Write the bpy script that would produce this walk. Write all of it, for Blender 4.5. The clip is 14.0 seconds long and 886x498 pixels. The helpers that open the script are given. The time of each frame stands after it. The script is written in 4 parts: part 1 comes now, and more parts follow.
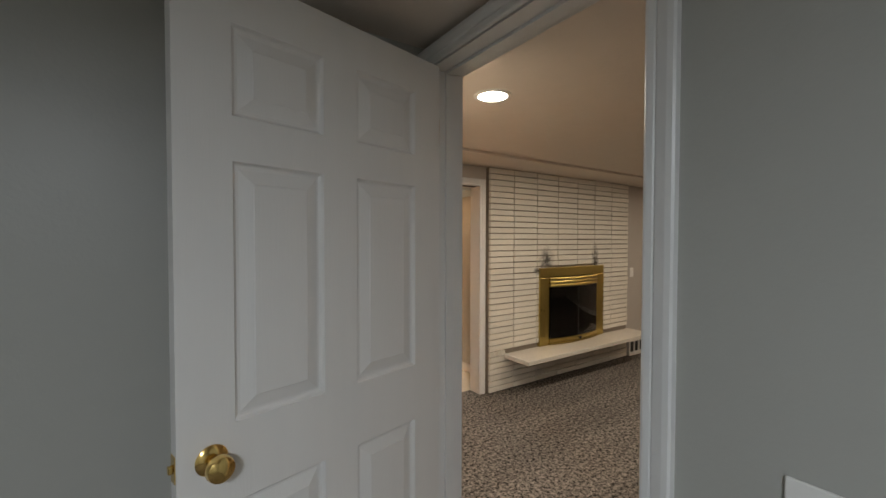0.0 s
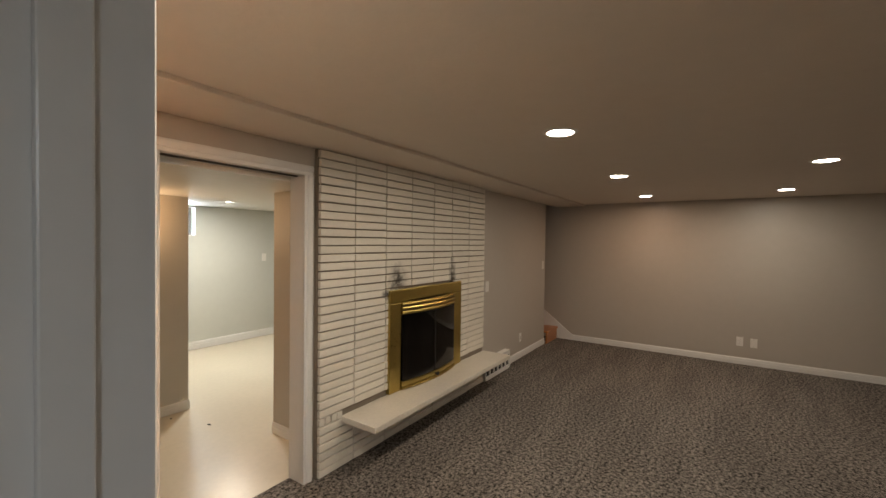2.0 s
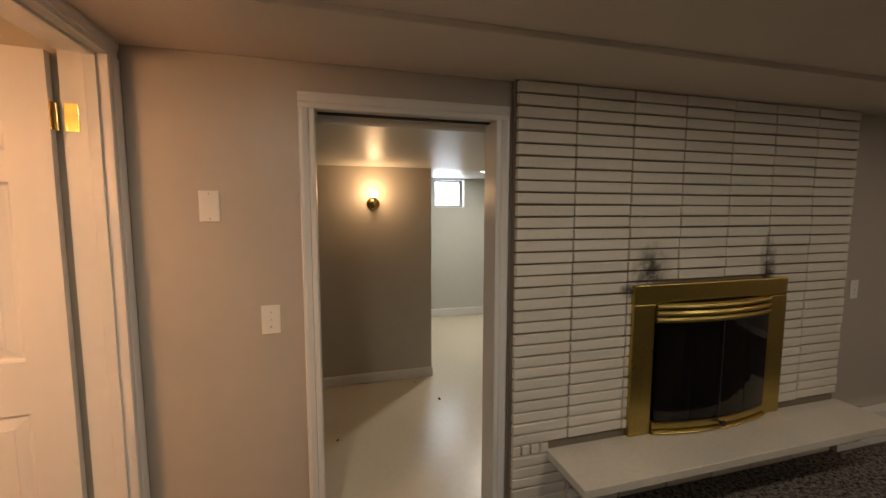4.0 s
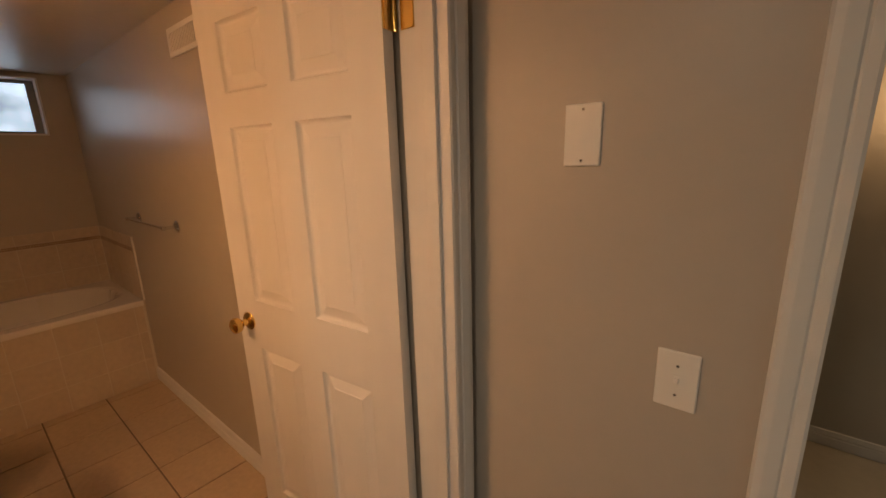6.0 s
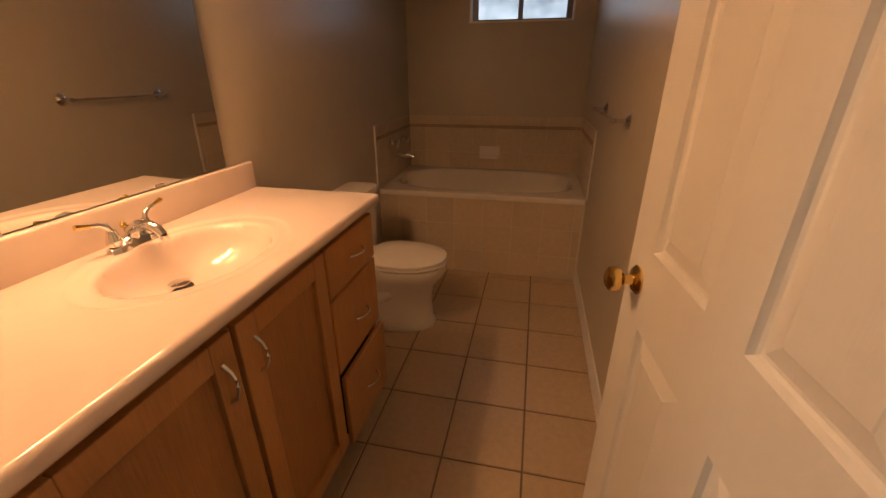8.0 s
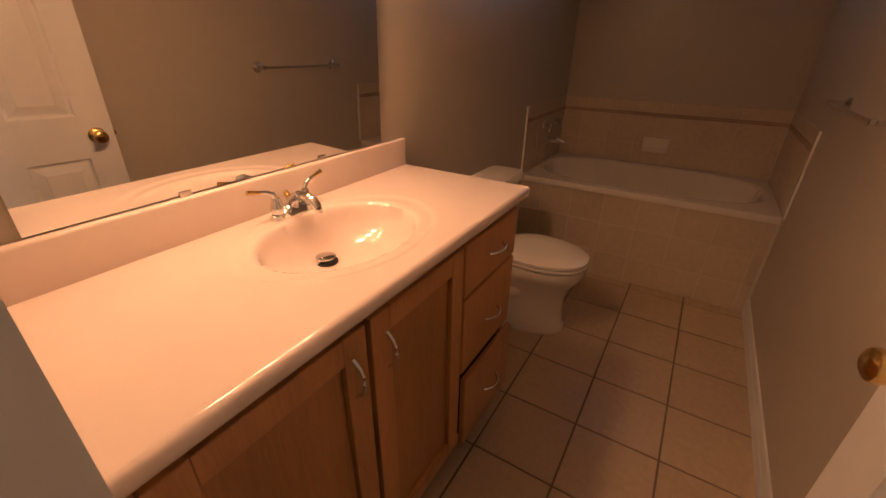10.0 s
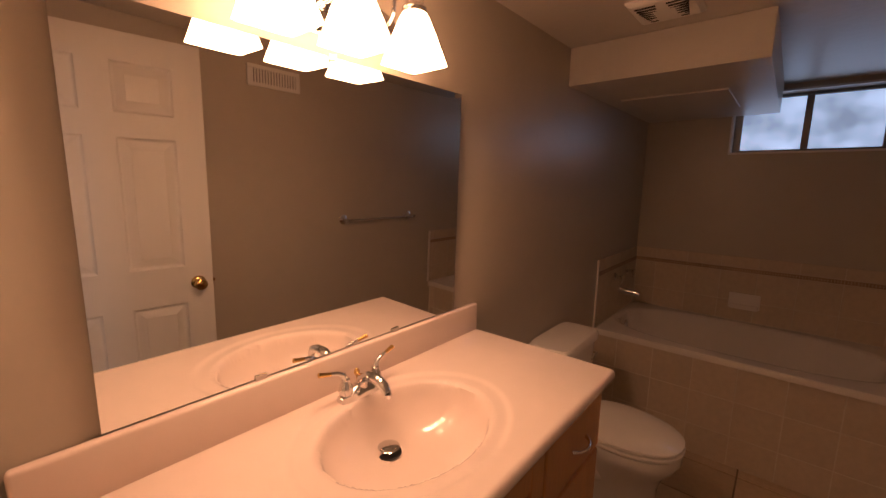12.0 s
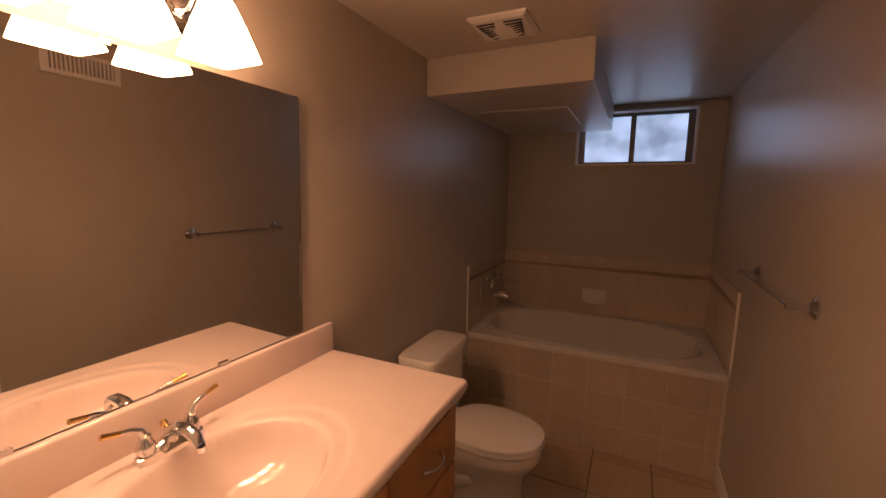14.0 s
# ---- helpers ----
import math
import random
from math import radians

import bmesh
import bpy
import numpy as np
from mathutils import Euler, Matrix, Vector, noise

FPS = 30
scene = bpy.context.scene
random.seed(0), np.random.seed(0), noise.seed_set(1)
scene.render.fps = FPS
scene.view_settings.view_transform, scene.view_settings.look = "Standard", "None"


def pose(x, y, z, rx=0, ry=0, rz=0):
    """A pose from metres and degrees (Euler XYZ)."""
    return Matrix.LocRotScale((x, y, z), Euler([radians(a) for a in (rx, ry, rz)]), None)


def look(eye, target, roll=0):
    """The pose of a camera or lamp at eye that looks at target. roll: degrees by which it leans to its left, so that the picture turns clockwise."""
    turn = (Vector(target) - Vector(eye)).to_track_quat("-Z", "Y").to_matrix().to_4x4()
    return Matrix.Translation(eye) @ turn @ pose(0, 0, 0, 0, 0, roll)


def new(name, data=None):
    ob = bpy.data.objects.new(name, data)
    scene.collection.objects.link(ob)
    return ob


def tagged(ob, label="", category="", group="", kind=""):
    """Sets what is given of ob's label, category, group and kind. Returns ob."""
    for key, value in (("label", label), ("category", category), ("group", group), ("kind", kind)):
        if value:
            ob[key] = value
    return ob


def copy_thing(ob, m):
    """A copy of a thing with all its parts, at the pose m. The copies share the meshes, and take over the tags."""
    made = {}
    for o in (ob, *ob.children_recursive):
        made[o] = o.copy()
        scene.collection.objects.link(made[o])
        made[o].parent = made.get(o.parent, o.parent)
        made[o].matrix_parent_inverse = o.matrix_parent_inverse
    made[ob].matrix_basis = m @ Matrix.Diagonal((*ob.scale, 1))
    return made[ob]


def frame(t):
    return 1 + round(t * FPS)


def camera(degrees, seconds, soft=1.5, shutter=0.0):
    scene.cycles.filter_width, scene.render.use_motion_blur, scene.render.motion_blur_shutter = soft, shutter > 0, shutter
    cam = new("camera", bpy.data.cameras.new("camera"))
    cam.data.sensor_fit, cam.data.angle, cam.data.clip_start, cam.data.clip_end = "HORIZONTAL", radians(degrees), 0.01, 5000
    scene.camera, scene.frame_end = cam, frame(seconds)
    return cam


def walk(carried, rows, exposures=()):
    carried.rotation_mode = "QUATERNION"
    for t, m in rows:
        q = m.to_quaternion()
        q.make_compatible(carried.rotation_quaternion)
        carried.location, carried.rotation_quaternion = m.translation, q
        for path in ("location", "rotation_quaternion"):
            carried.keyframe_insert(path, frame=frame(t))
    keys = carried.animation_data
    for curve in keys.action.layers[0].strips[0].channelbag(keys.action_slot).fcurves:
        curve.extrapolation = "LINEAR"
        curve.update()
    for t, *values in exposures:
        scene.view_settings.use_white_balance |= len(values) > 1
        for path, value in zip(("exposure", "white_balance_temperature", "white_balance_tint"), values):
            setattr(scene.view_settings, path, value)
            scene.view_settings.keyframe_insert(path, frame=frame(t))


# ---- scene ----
cam = camera(95.3, 14.0)
PATH = [
    (0, (-0.126, 0.126, 1.44), (0.986, 1.787, 1.392), 0.1),
    (0.5, (-0.063, 0.341, 1.505), (1.209, 1.885, 1.479), 0.7),
    (1, (0.173, 0.563, 1.499), (1.633, 1.93, 1.517), 0.5),
    (1.5, (0.397, 0.786, 1.498), (1.893, 2.113, 1.46), 0.6),
    (2, (0.619, 0.925, 1.532), (2.283, 2.034, 1.495), 0.7),
    (2.2, (0.704, 0.948, 1.536), (2.392, 2.019, 1.49), 0.6),
    (4.3, (1.515, 1.405, 1.515), (1.806, 3.379, 1.319), 0.0),
    (4.5, (1.5, 1.495, 1.505), (1.654, 3.479, 1.306), 0.1),
    (5, (1.482, 1.745, 1.493), (1.198, 3.699, 1.181), 0.0),
    (5.5, (1.44, 1.989, 1.48), (0.685, 3.825, 1.238), 0.3),
    (6, (1.34, 2.222, 1.515), (0.113, 3.727, 1.052), -1.7),
    (6.5, (1.221, 2.401, 1.459), (-0.401, 3.478, 1.005), -0.9),
    (7, (1.003, 2.488, 1.417), (-0.799, 3.073, 0.776), -1.2),
    (7.5, (0.862, 2.56, 1.389), (-0.987, 2.75, 0.649), -0.7),
    (8, (0.795, 2.586, 1.366), (-0.995, 2.189, 0.566), -0.3),
    (8.5, (0.779, 2.578, 1.353), (-0.869, 1.882, 0.459), -0.1),
    (8.7, (0.782, 2.575, 1.351), (-0.818, 1.81, 0.427), 0.0),
    (10.8, (0.61, 2.392, 1.413), (-0.893, 1.3, 0.672), 0.6),
    (11, (0.606, 2.381, 1.433), (-0.901, 1.237, 0.786), 0.7),
    (11.5, (0.609, 2.37, 1.474), (-0.884, 1.124, 1.005), 0.8),
    (12, (0.627, 2.376, 1.499), (-0.878, 1.099, 1.176), 0.9),
    (12.5, (0.647, 2.379, 1.521), (-0.869, 1.1, 1.269), 0.9),
    (13, (0.654, 2.393, 1.537), (-0.914, 1.165, 1.348), 0.9),
    (13.5, (0.63, 2.425, 1.536), (-1.075, 1.397, 1.347), 0.8),
    (14, (0.494, 2.451, 1.511), (-1.298, 1.61, 1.229), 0.8),
]
EXPOSURES = [(0.0, 0.45, 6500, 10), (1.0, 0.45, 6500, 10), (2.2, 0.35, 6500, 10), (4.3, -0.7, 6650, 10), (5.5, -1.05, 6950, 10), (8.7, -1.15, 6950, 10), (10.8, -1.45, 6000, 23), (12.5, -1.65, 6000, 23), (14.0, -1.5, 6000, 23)]
walk(cam, [(t, look(eye, target, roll)) for t, eye, target, roll in PATH], EXPOSURES)

# ---- world and exposure ----
world = bpy.data.worlds.new("world")
scene.world = world
world.use_nodes = True
wn = world.node_tree
sky = wn.nodes.new("ShaderNodeTexSky")
sky.sky_type = "NISHITA"
sky.sun_disc = False
sky.sun_elevation, sky.sun_rotation = radians(40), radians(120)
wn.nodes["Background"].inputs[1].default_value = 0.08
wn.links.new(sky.outputs[0], wn.nodes["Background"].inputs[0])


def area_lamp(name, m, size, watts, colour, shape="DISK", size_y=None):
    data = bpy.data.lights.new(name, "AREA")
    data.shape, data.size, data.energy, data.color = shape, size, watts, colour
    if size_y:
        data.size_y = size_y
    ob = new(name, data)
    ob.matrix_world = m
    return ob


WARM = (1.0, 0.80, 0.60)
DOWN_W, SHADE_E, WINDOW_W, BED_W, SCONCE_W, BULB_W = 8.5, 58.0, 1.4, 26.0, 5.0, 4.2

# ---- materials ----


def mat(name, colour, rough=0.5, metal=0.0, var=0.06, scale=8.0, bump=0.0, bscale=60.0, spec=0.5, coat=0.0, rvar=0.0, stretch=None):
    """Principled surface with variation at two scales and a fine relief."""
    m = bpy.data.materials.new(name)
    m.use_nodes = True
    t = m.node_tree
    n, l = t.nodes, t.links
    b = n["Principled BSDF"]
    b.inputs["Roughness"].default_value = rough
    b.inputs["Metallic"].default_value = metal
    b.inputs["Specular IOR Level"].default_value = spec
    b.inputs["Coat Weight"].default_value = coat
    geo = n.new("ShaderNodeNewGeometry")
    src = geo.outputs["Position"]
    if stretch:
        mp = n.new("ShaderNodeMapping")
        mp.inputs["Scale"].default_value = stretch
        l.new(src, mp.inputs[0])
        src = mp.outputs[0]
    n1 = n.new("ShaderNodeTexNoise")
    n1.inputs["Scale"].default_value = scale * 0.2
    n2 = n.new("ShaderNodeTexNoise")
    n2.inputs["Scale"].default_value = scale * 4
    n2.inputs["Detail"].default_value = 5
    l.new(src, n1.inputs[0]), l.new(src, n2.inputs[0])
    add = n.new("ShaderNodeMath")
    l.new(n1.outputs[0], add.inputs[0]), l.new(n2.outputs[0], add.inputs[1])
    ramp = n.new("ShaderNodeMapRange")
    ramp.inputs[1].default_value, ramp.inputs[2].default_value = 0.6, 1.4
    ramp.inputs[3].default_value, ramp.inputs[4].default_value = 1 - var, 1 + var
    l.new(add.outputs[0], ramp.inputs[0])
    mul = n.new("ShaderNodeVectorMath")
    mul.operation = "SCALE"
    mul.inputs[0].default_value = colour
    l.new(ramp.outputs[0], mul.inputs["Scale"])
    l.new(mul.outputs[0], b.inputs["Base Color"])
    if rvar:
        rr = n.new("ShaderNodeMapRange")
        rr.inputs[1].default_value, rr.inputs[2].default_value = 0.6, 1.4
        rr.inputs[3].default_value, rr.inputs[4].default_value = rough - rvar, rough + rvar
        l.new(add.outputs[0], rr.inputs[0])
        l.new(rr.outputs[0], b.inputs["Roughness"])
    if bump:
        n3 = n.new("ShaderNodeTexNoise")
        n3.inputs["Scale"].default_value = bscale
        n3.inputs["Detail"].default_value = 4
        l.new(src, n3.inputs[0])
        bp = n.new("ShaderNodeBump")
        bp.inputs["Strength"].default_value = bump
        bp.inputs["Distance"].default_value = 0.004
        l.new(n3.outputs[0], bp.inputs["Height"])
        l.new(bp.outputs[0], b.inputs["Normal"])
    return m


def glow(name, colour, strength):
    m = bpy.data.materials.new(name)
    m.use_nodes = True
    t = m.node_tree
    b = t.nodes["Principled BSDF"]
    b.inputs["Base Color"].default_value = (0.8, 0.8, 0.8, 1)
    b.inputs["Emission Color"].default_value = (*colour, 1)
    b.inputs["Emission Strength"].default_value = strength
    return m


WALL = mat("wall_paint", (0.46, 0.42, 0.37), 0.42, var=0.025, scale=3, bump=0.12, bscale=90)
BEDWALL = mat("bedroom_paint", (0.41, 0.405, 0.37), 0.42, var=0.025, scale=3, bump=0.12, bscale=90)
BATHWALL = mat("bath_paint", (0.475, 0.425, 0.35), 0.34, var=0.03, scale=3, bump=0.10, bscale=70)
CEIL = mat("ceiling_paint", (0.72, 0.64, 0.56), 0.6, var=0.03, scale=3, bump=0.25, bscale=45)
BATHCEIL = mat("bath_ceiling_paint", (0.58, 0.54, 0.48), 0.38, var=0.03, scale=3, bump=0.5, bscale=28)
HALLWALL = mat("hall_paint", (0.50, 0.46, 0.40), 0.45, var=0.025, scale=3, bump=0.12, bscale=90)
BACKWALL = mat("back_paint", (0.56, 0.57, 0.53), 0.5, var=0.025, scale=3, bump=0.1, bscale=90)
HALLCEIL = mat("hall_ceiling_paint", (0.70, 0.68, 0.63), 0.42, var=0.03, scale=3, bump=0.35, bscale=30)
TRIM = mat("white_trim", (0.74, 0.73, 0.71), 0.32, var=0.025, scale=6, bump=0.05, bscale=140)
DOORW = mat("white_door", (0.76, 0.745, 0.72), 0.36, var=0.025, scale=5, bump=0.10, bscale=220, stretch=(1, 1, 0.08))
BRASS = mat("polished_brass", (0.80, 0.56, 0.20), 0.16, 1.0, var=0.08, scale=20, rvar=0.05)
FPBRASS = mat("aged_brass", (0.46, 0.35, 0.11), 0.33, 1.0, var=0.12, scale=12, rvar=0.08)
CHROME = mat("chrome", (0.78, 0.78, 0.78), 0.07, 1.0, var=0.04, scale=20)
NICKEL = mat("brushed_nickel", (0.62, 0.60, 0.57), 0.25, 1.0, var=0.05, scale=30)
# near black: shade painted into gaps, slots and recesses, also small black parts
DARK = mat("black_and_gap_shade", (0.02, 0.018, 0.016), 0.7, var=0.2, scale=10)
FIREBOX = mat("sooty_firebox", (0.03, 0.028, 0.026), 0.9, var=0.4, scale=10, bump=0.5)
MARBLE = mat("hearth_stone", (0.66, 0.61, 0.53), 0.3, var=0.10, scale=14, bump=0.05, bscale=60)
VINYL = mat("sheet_vinyl", (0.68, 0.61, 0.49), 0.30, var=0.06, scale=6, bump=0.04, bscale=25)
OAK = mat("oak", (0.43, 0.205, 0.068), 0.34, var=0.22, scale=9, bump=0.12, bscale=90, stretch=(6, 6, 0.5), coat=0.2)
OAKPANEL = mat("oak_panel", (0.34, 0.155, 0.05), 0.36, var=0.24, scale=9, bump=0.12, bscale=90, stretch=(6, 6, 0.4), coat=0.2)
STAIRWOOD = mat("stair_wood", (0.42, 0.17, 0.06), 0.35, var=0.2, scale=9, stretch=(1, 6, 6))
CULT = mat("cultured_marble", (0.77, 0.645, 0.58), 0.11, var=0.03, scale=4, coat=0.3)
PORC = mat("porcelain", (0.82, 0.77, 0.70), 0.1, var=0.01, scale=4, coat=0.3)
TUBM = mat("tub_acrylic", (0.76, 0.71, 0.64), 0.11, var=0.02, scale=4, coat=0.3)
GROUT = mat("floor_grout", (0.21, 0.16, 0.115), 0.85, var=0.2, scale=20)
WGROUT = mat("wall_grout", (0.66, 0.59, 0.48), 0.8, var=0.1, scale=20)
MORTAR = mat("mortar", (0.24, 0.20, 0.155), 0.9, var=0.2, scale=20, bump=0.4)
PLASTIC = mat("white_plastic", (0.78, 0.76, 0.72), 0.3, var=0.02, scale=8)
RUBBER = mat("dark_rubber", (0.03, 0.03, 0.03), 0.6, var=0.1)
ALU = mat("window_frame_metal", (0.20, 0.19, 0.175), 0.4, 0.5, var=0.08, scale=10)
MIRROR = mat("mirror_silver", (0.90, 0.90, 0.88), 0.015, 1.0, var=0.0)
DOWNLIGHT = glow("downlight_lens", (1.0, 0.96, 0.88), 30.0)
SHADEGLOW = glow("lit_glass_shade", (1.0, 0.50, 0.22), SHADE_E)
BULB = glow("sconce_bulb", (1.0, 0.72, 0.42), 60.0)


def piece_mat(name, colour, rough, var, bump, bscale, tile_noise=6.0, veins=0.0):
    """A surface whose tint changes from piece to piece."""
    m = mat(name, colour, rough, var=var, scale=tile_noise, bump=bump, bscale=bscale)
    t = m.node_tree
    n, l = t.nodes, t.links
    b = n["Principled BSDF"]
    src = b.inputs["Base Color"].links[0].from_socket
    info = n.new("ShaderNodeObjectInfo")
    mr = n.new("ShaderNodeMapRange")
    mr.inputs[3].default_value, mr.inputs[4].default_value = 0.955, 1.045
    l.new(info.outputs["Random"], mr.inputs[0])
    mul = n.new("ShaderNodeVectorMath")
    mul.operation = "SCALE"
    l.new(src, mul.inputs[0]), l.new(mr.outputs[0], mul.inputs["Scale"])
    l.new(mul.outputs[0], b.inputs["Base Color"])
    return m


FTILE = piece_mat("floor_tile", (0.52, 0.40, 0.27), 0.34, 0.13, 0.12, 40, 9)
WTILE = piece_mat("tub_tile", (0.58, 0.48, 0.36), 0.30, 0.10, 0.1, 40, 8)
MOSAIC = piece_mat("mosaic_tile", (0.36, 0.24, 0.15), 0.3, 0.3, 0.1, 40, 60)
BRICK = piece_mat("painted_brick", (0.74, 0.69, 0.60), 0.5, 0.05, 0.9, 130, 10)


def soot():
    """Smoke stains on the brick over both upper corners of the fireplace."""
    t = BRICK.node_tree
    n, l = t.nodes, t.links
    b = n["Principled BSDF"]
    src = b.inputs["Base Color"].links[0].from_socket
    geo = n.new("ShaderNodeNewGeometry")
    total = None
    for x, z, sx, sz in ((3.06, 1.20, 0.13, 0.19), (3.86, 1.19, 0.075, 0.24), (2.94, 1.12, 0.08, 0.05)):
        sub = n.new("ShaderNodeVectorMath")
        sub.operation = "SUBTRACT"
        sub.inputs[1].default_value = (x, 3.03, z)
        l.new(geo.outputs["Position"], sub.inputs[0])
        sc = n.new("ShaderNodeVectorMath")
        sc.operation = "MULTIPLY"
        sc.inputs[1].default_value = (1 / sx, 0, 1 / sz)
        l.new(sub.outputs[0], sc.inputs[0])
        ln = n.new("ShaderNodeVectorMath")
        ln.operation = "LENGTH"
        l.new(sc.outputs[0], ln.inputs[0])
        mr = n.new("ShaderNodeMapRange")
        mr.inputs[1].default_value, mr.inputs[2].default_value = 1.25, 0.1
        mr.inputs[3].default_value, mr.inputs[4].default_value = 0, 1
        l.new(ln.outputs["Value"], mr.inputs[0])
        if total is None:
            total = mr.outputs[0]
        else:
            mx = n.new("ShaderNodeMath")
            mx.operation = "MAXIMUM"
            l.new(total, mx.inputs[0]), l.new(mr.outputs[0], mx.inputs[1])
            total = mx.outputs[0]
    ns = n.new("ShaderNodeTexNoise")
    ns.inputs["Scale"].default_value = 26
    ns.inputs["Detail"].default_value = 5
    l.new(geo.outputs["Position"], ns.inputs[0])
    mu = n.new("ShaderNodeMath")
    mu.operation = "MULTIPLY"
    l.new(total, mu.inputs[0]), l.new(ns.outputs[0], mu.inputs[1])
    st = n.new("ShaderNodeMapRange")
    st.inputs[1].default_value, st.inputs[2].default_value = 0.12, 0.5
    st.inputs[3].default_value, st.inputs[4].default_value = 0, 0.93
    l.new(mu.outputs[0], st.inputs[0])
    mix = n.new("ShaderNodeMix")
    mix.data_type = "RGBA"
    l.new(st.outputs[0], mix.inputs[0])
    l.new(src, mix.inputs[6])
    mix.inputs[7].default_value = (0.035, 0.028, 0.022, 1)
    l.new(mix.outputs[2], b.inputs["Base Color"])


soot()


def carpet():
    m = mat("grey_brown_carpet", (0.155, 0.128, 0.105), 0.95, var=0.0, spec=0.1)
    t = m.node_tree
    n, l = t.nodes, t.links
    b = n["Principled BSDF"]
    geo = n.new("ShaderNodeNewGeometry")
    fine = n.new("ShaderNodeTexNoise")
    fine.inputs["Scale"].default_value, fine.inputs["Detail"].default_value = 78, 4
    fine.inputs["Roughness"].default_value = 0.75
    l.new(geo.outputs["Position"], fine.inputs[0])
    wob = n.new("ShaderNodeMapping")
    wob.inputs["Rotation"].default_value = (0, 0, 0.25)
    wob.inputs["Scale"].default_value = (0.5, 2.6, 1)
    l.new(geo.outputs["Position"], wob.inputs[0])
    broad = n.new("ShaderNodeTexNoise")
    broad.inputs["Scale"].default_value, broad.inputs["Detail"].default_value = 1.5, 2
    l.new(wob.outputs[0], broad.inputs[0])
    r1 = n.new("ShaderNodeMapRange")
    r1.inputs[1].default_value, r1.inputs[2].default_value = 0.41, 0.60
    r1.inputs[3].default_value, r1.inputs[4].default_value = 0.05, 2.5
    tuft = n.new("ShaderNodeTexNoise")
    tuft.inputs["Scale"].default_value, tuft.inputs["Detail"].default_value = 42, 2
    l.new(geo.outputs["Position"], tuft.inputs[0])
    both = n.new("ShaderNodeMix")
    both.inputs[0].default_value = 0.4
    l.new(fine.outputs[0], both.inputs[2]), l.new(tuft.outputs[0], both.inputs[3])
    l.new(both.outputs[0], r1.inputs[0])
    r2 = n.new("ShaderNodeMapRange")
    r2.inputs[1].default_value, r2.inputs[2].default_value = 0.4, 0.6
    r2.inputs[3].default_value, r2.inputs[4].default_value = 0.90, 1.10
    l.new(broad.outputs[0], r2.inputs[0])
    mu = n.new("ShaderNodeMath")
    mu.operation = "MULTIPLY"
    l.new(r1.outputs[0], mu.inputs[0]), l.new(r2.outputs[0], mu.inputs[1])
    sc = n.new("ShaderNodeVectorMath")
    sc.operation = "SCALE"
    sc.inputs[0].default_value = (0.118, 0.105, 0.094)
    l.new(mu.outputs[0], sc.inputs["Scale"])
    l.new(sc.outputs[0], b.inputs["Base Color"])
    bp = n.new("ShaderNodeBump")
    bp.inputs["Strength"].default_value, bp.inputs["Distance"].default_value = 0.12, 0.004
    l.new(fine.outputs[0], bp.inputs["Height"])
    l.new(bp.outputs[0], b.inputs["Normal"])
    return m


CARPET = carpet()


def pane_mat(name, tint, clear, rough):
    m = bpy.data.materials.new(name)
    m.use_nodes = True
    n, l = m.node_tree.nodes, m.node_tree.links
    out = n["Material Output"]
    tr = n.new("ShaderNodeBsdfTransparent")
    tr.inputs[0].default_value = (*tint, 1)
    gl = n.new("ShaderNodeBsdfGlossy")
    gl.inputs["Roughness"].default_value = rough
    fr = n.new("ShaderNodeFresnel")
    fr.inputs[0].default_value = clear
    mx = n.new("ShaderNodeMixShader")
    l.new(fr.outputs[0], mx.inputs[0]), l.new(tr.outputs[0], mx.inputs[1]), l.new(gl.outputs[0], mx.inputs[2])
    l.new(mx.outputs[0], out.inputs[0])
    return m


SMOKED = pane_mat("smoked_glass", (0.35, 0.33, 0.30), 1.5, 0.02)
FROST = pane_mat("obscure_glass", (0.85, 0.9, 0.95), 1.45, 0.25)


def daylight(name, colour, strength, scale):
    m = bpy.data.materials.new(name)
    m.use_nodes = True
    n, l = m.node_tree.nodes, m.node_tree.links
    e = n.new("ShaderNodeEmission")
    geo = n.new("ShaderNodeNewGeometry")
    ns = n.new("ShaderNodeTexNoise")
    ns.inputs["Scale"].default_value = scale
    l.new(geo.outputs["Position"], ns.inputs[0])
    mr = n.new("ShaderNodeMapRange")
    mr.inputs[1].default_value, mr.inputs[2].default_value = 0.35, 0.65
    mr.inputs[3].default_value, mr.inputs[4].default_value = strength * 0.5, strength * 1.2
    l.new(ns.outputs[0], mr.inputs[0])
    e.inputs[0].default_value = (*colour, 1)
    l.new(mr.outputs[0], e.inputs[1])
    l.new(e.outputs[0], n["Material Output"].inputs[0])
    return m


OUTSIDE = daylight("outdoor_daylight", (0.78, 0.88, 1.0), 2.7, 4)

# ---- mesh helpers ----


def bx(bm, x0, x1, y0, y1, z0, z1, bevel=0.0, seg=2):
    r = bmesh.ops.create_cube(bm, size=1, matrix=Matrix.Translation(((x0 + x1) / 2, (y0 + y1) / 2, (z0 + z1) / 2)) @ Matrix.Diagonal((abs(x1 - x0), abs(y1 - y0), abs(z1 - z0), 1)))
    if bevel:
        es = {e for v in r["verts"] for e in v.link_edges}
        bmesh.ops.bevel(bm, geom=list(es), offset=bevel, segments=seg, profile=0.5, affect="EDGES")
    return bm


def box(x0, x1, y0, y1, z0, z1, bevel=0.0, seg=2):
    return bx(bmesh.new(), x0, x1, y0, y1, z0, z1, bevel, seg)


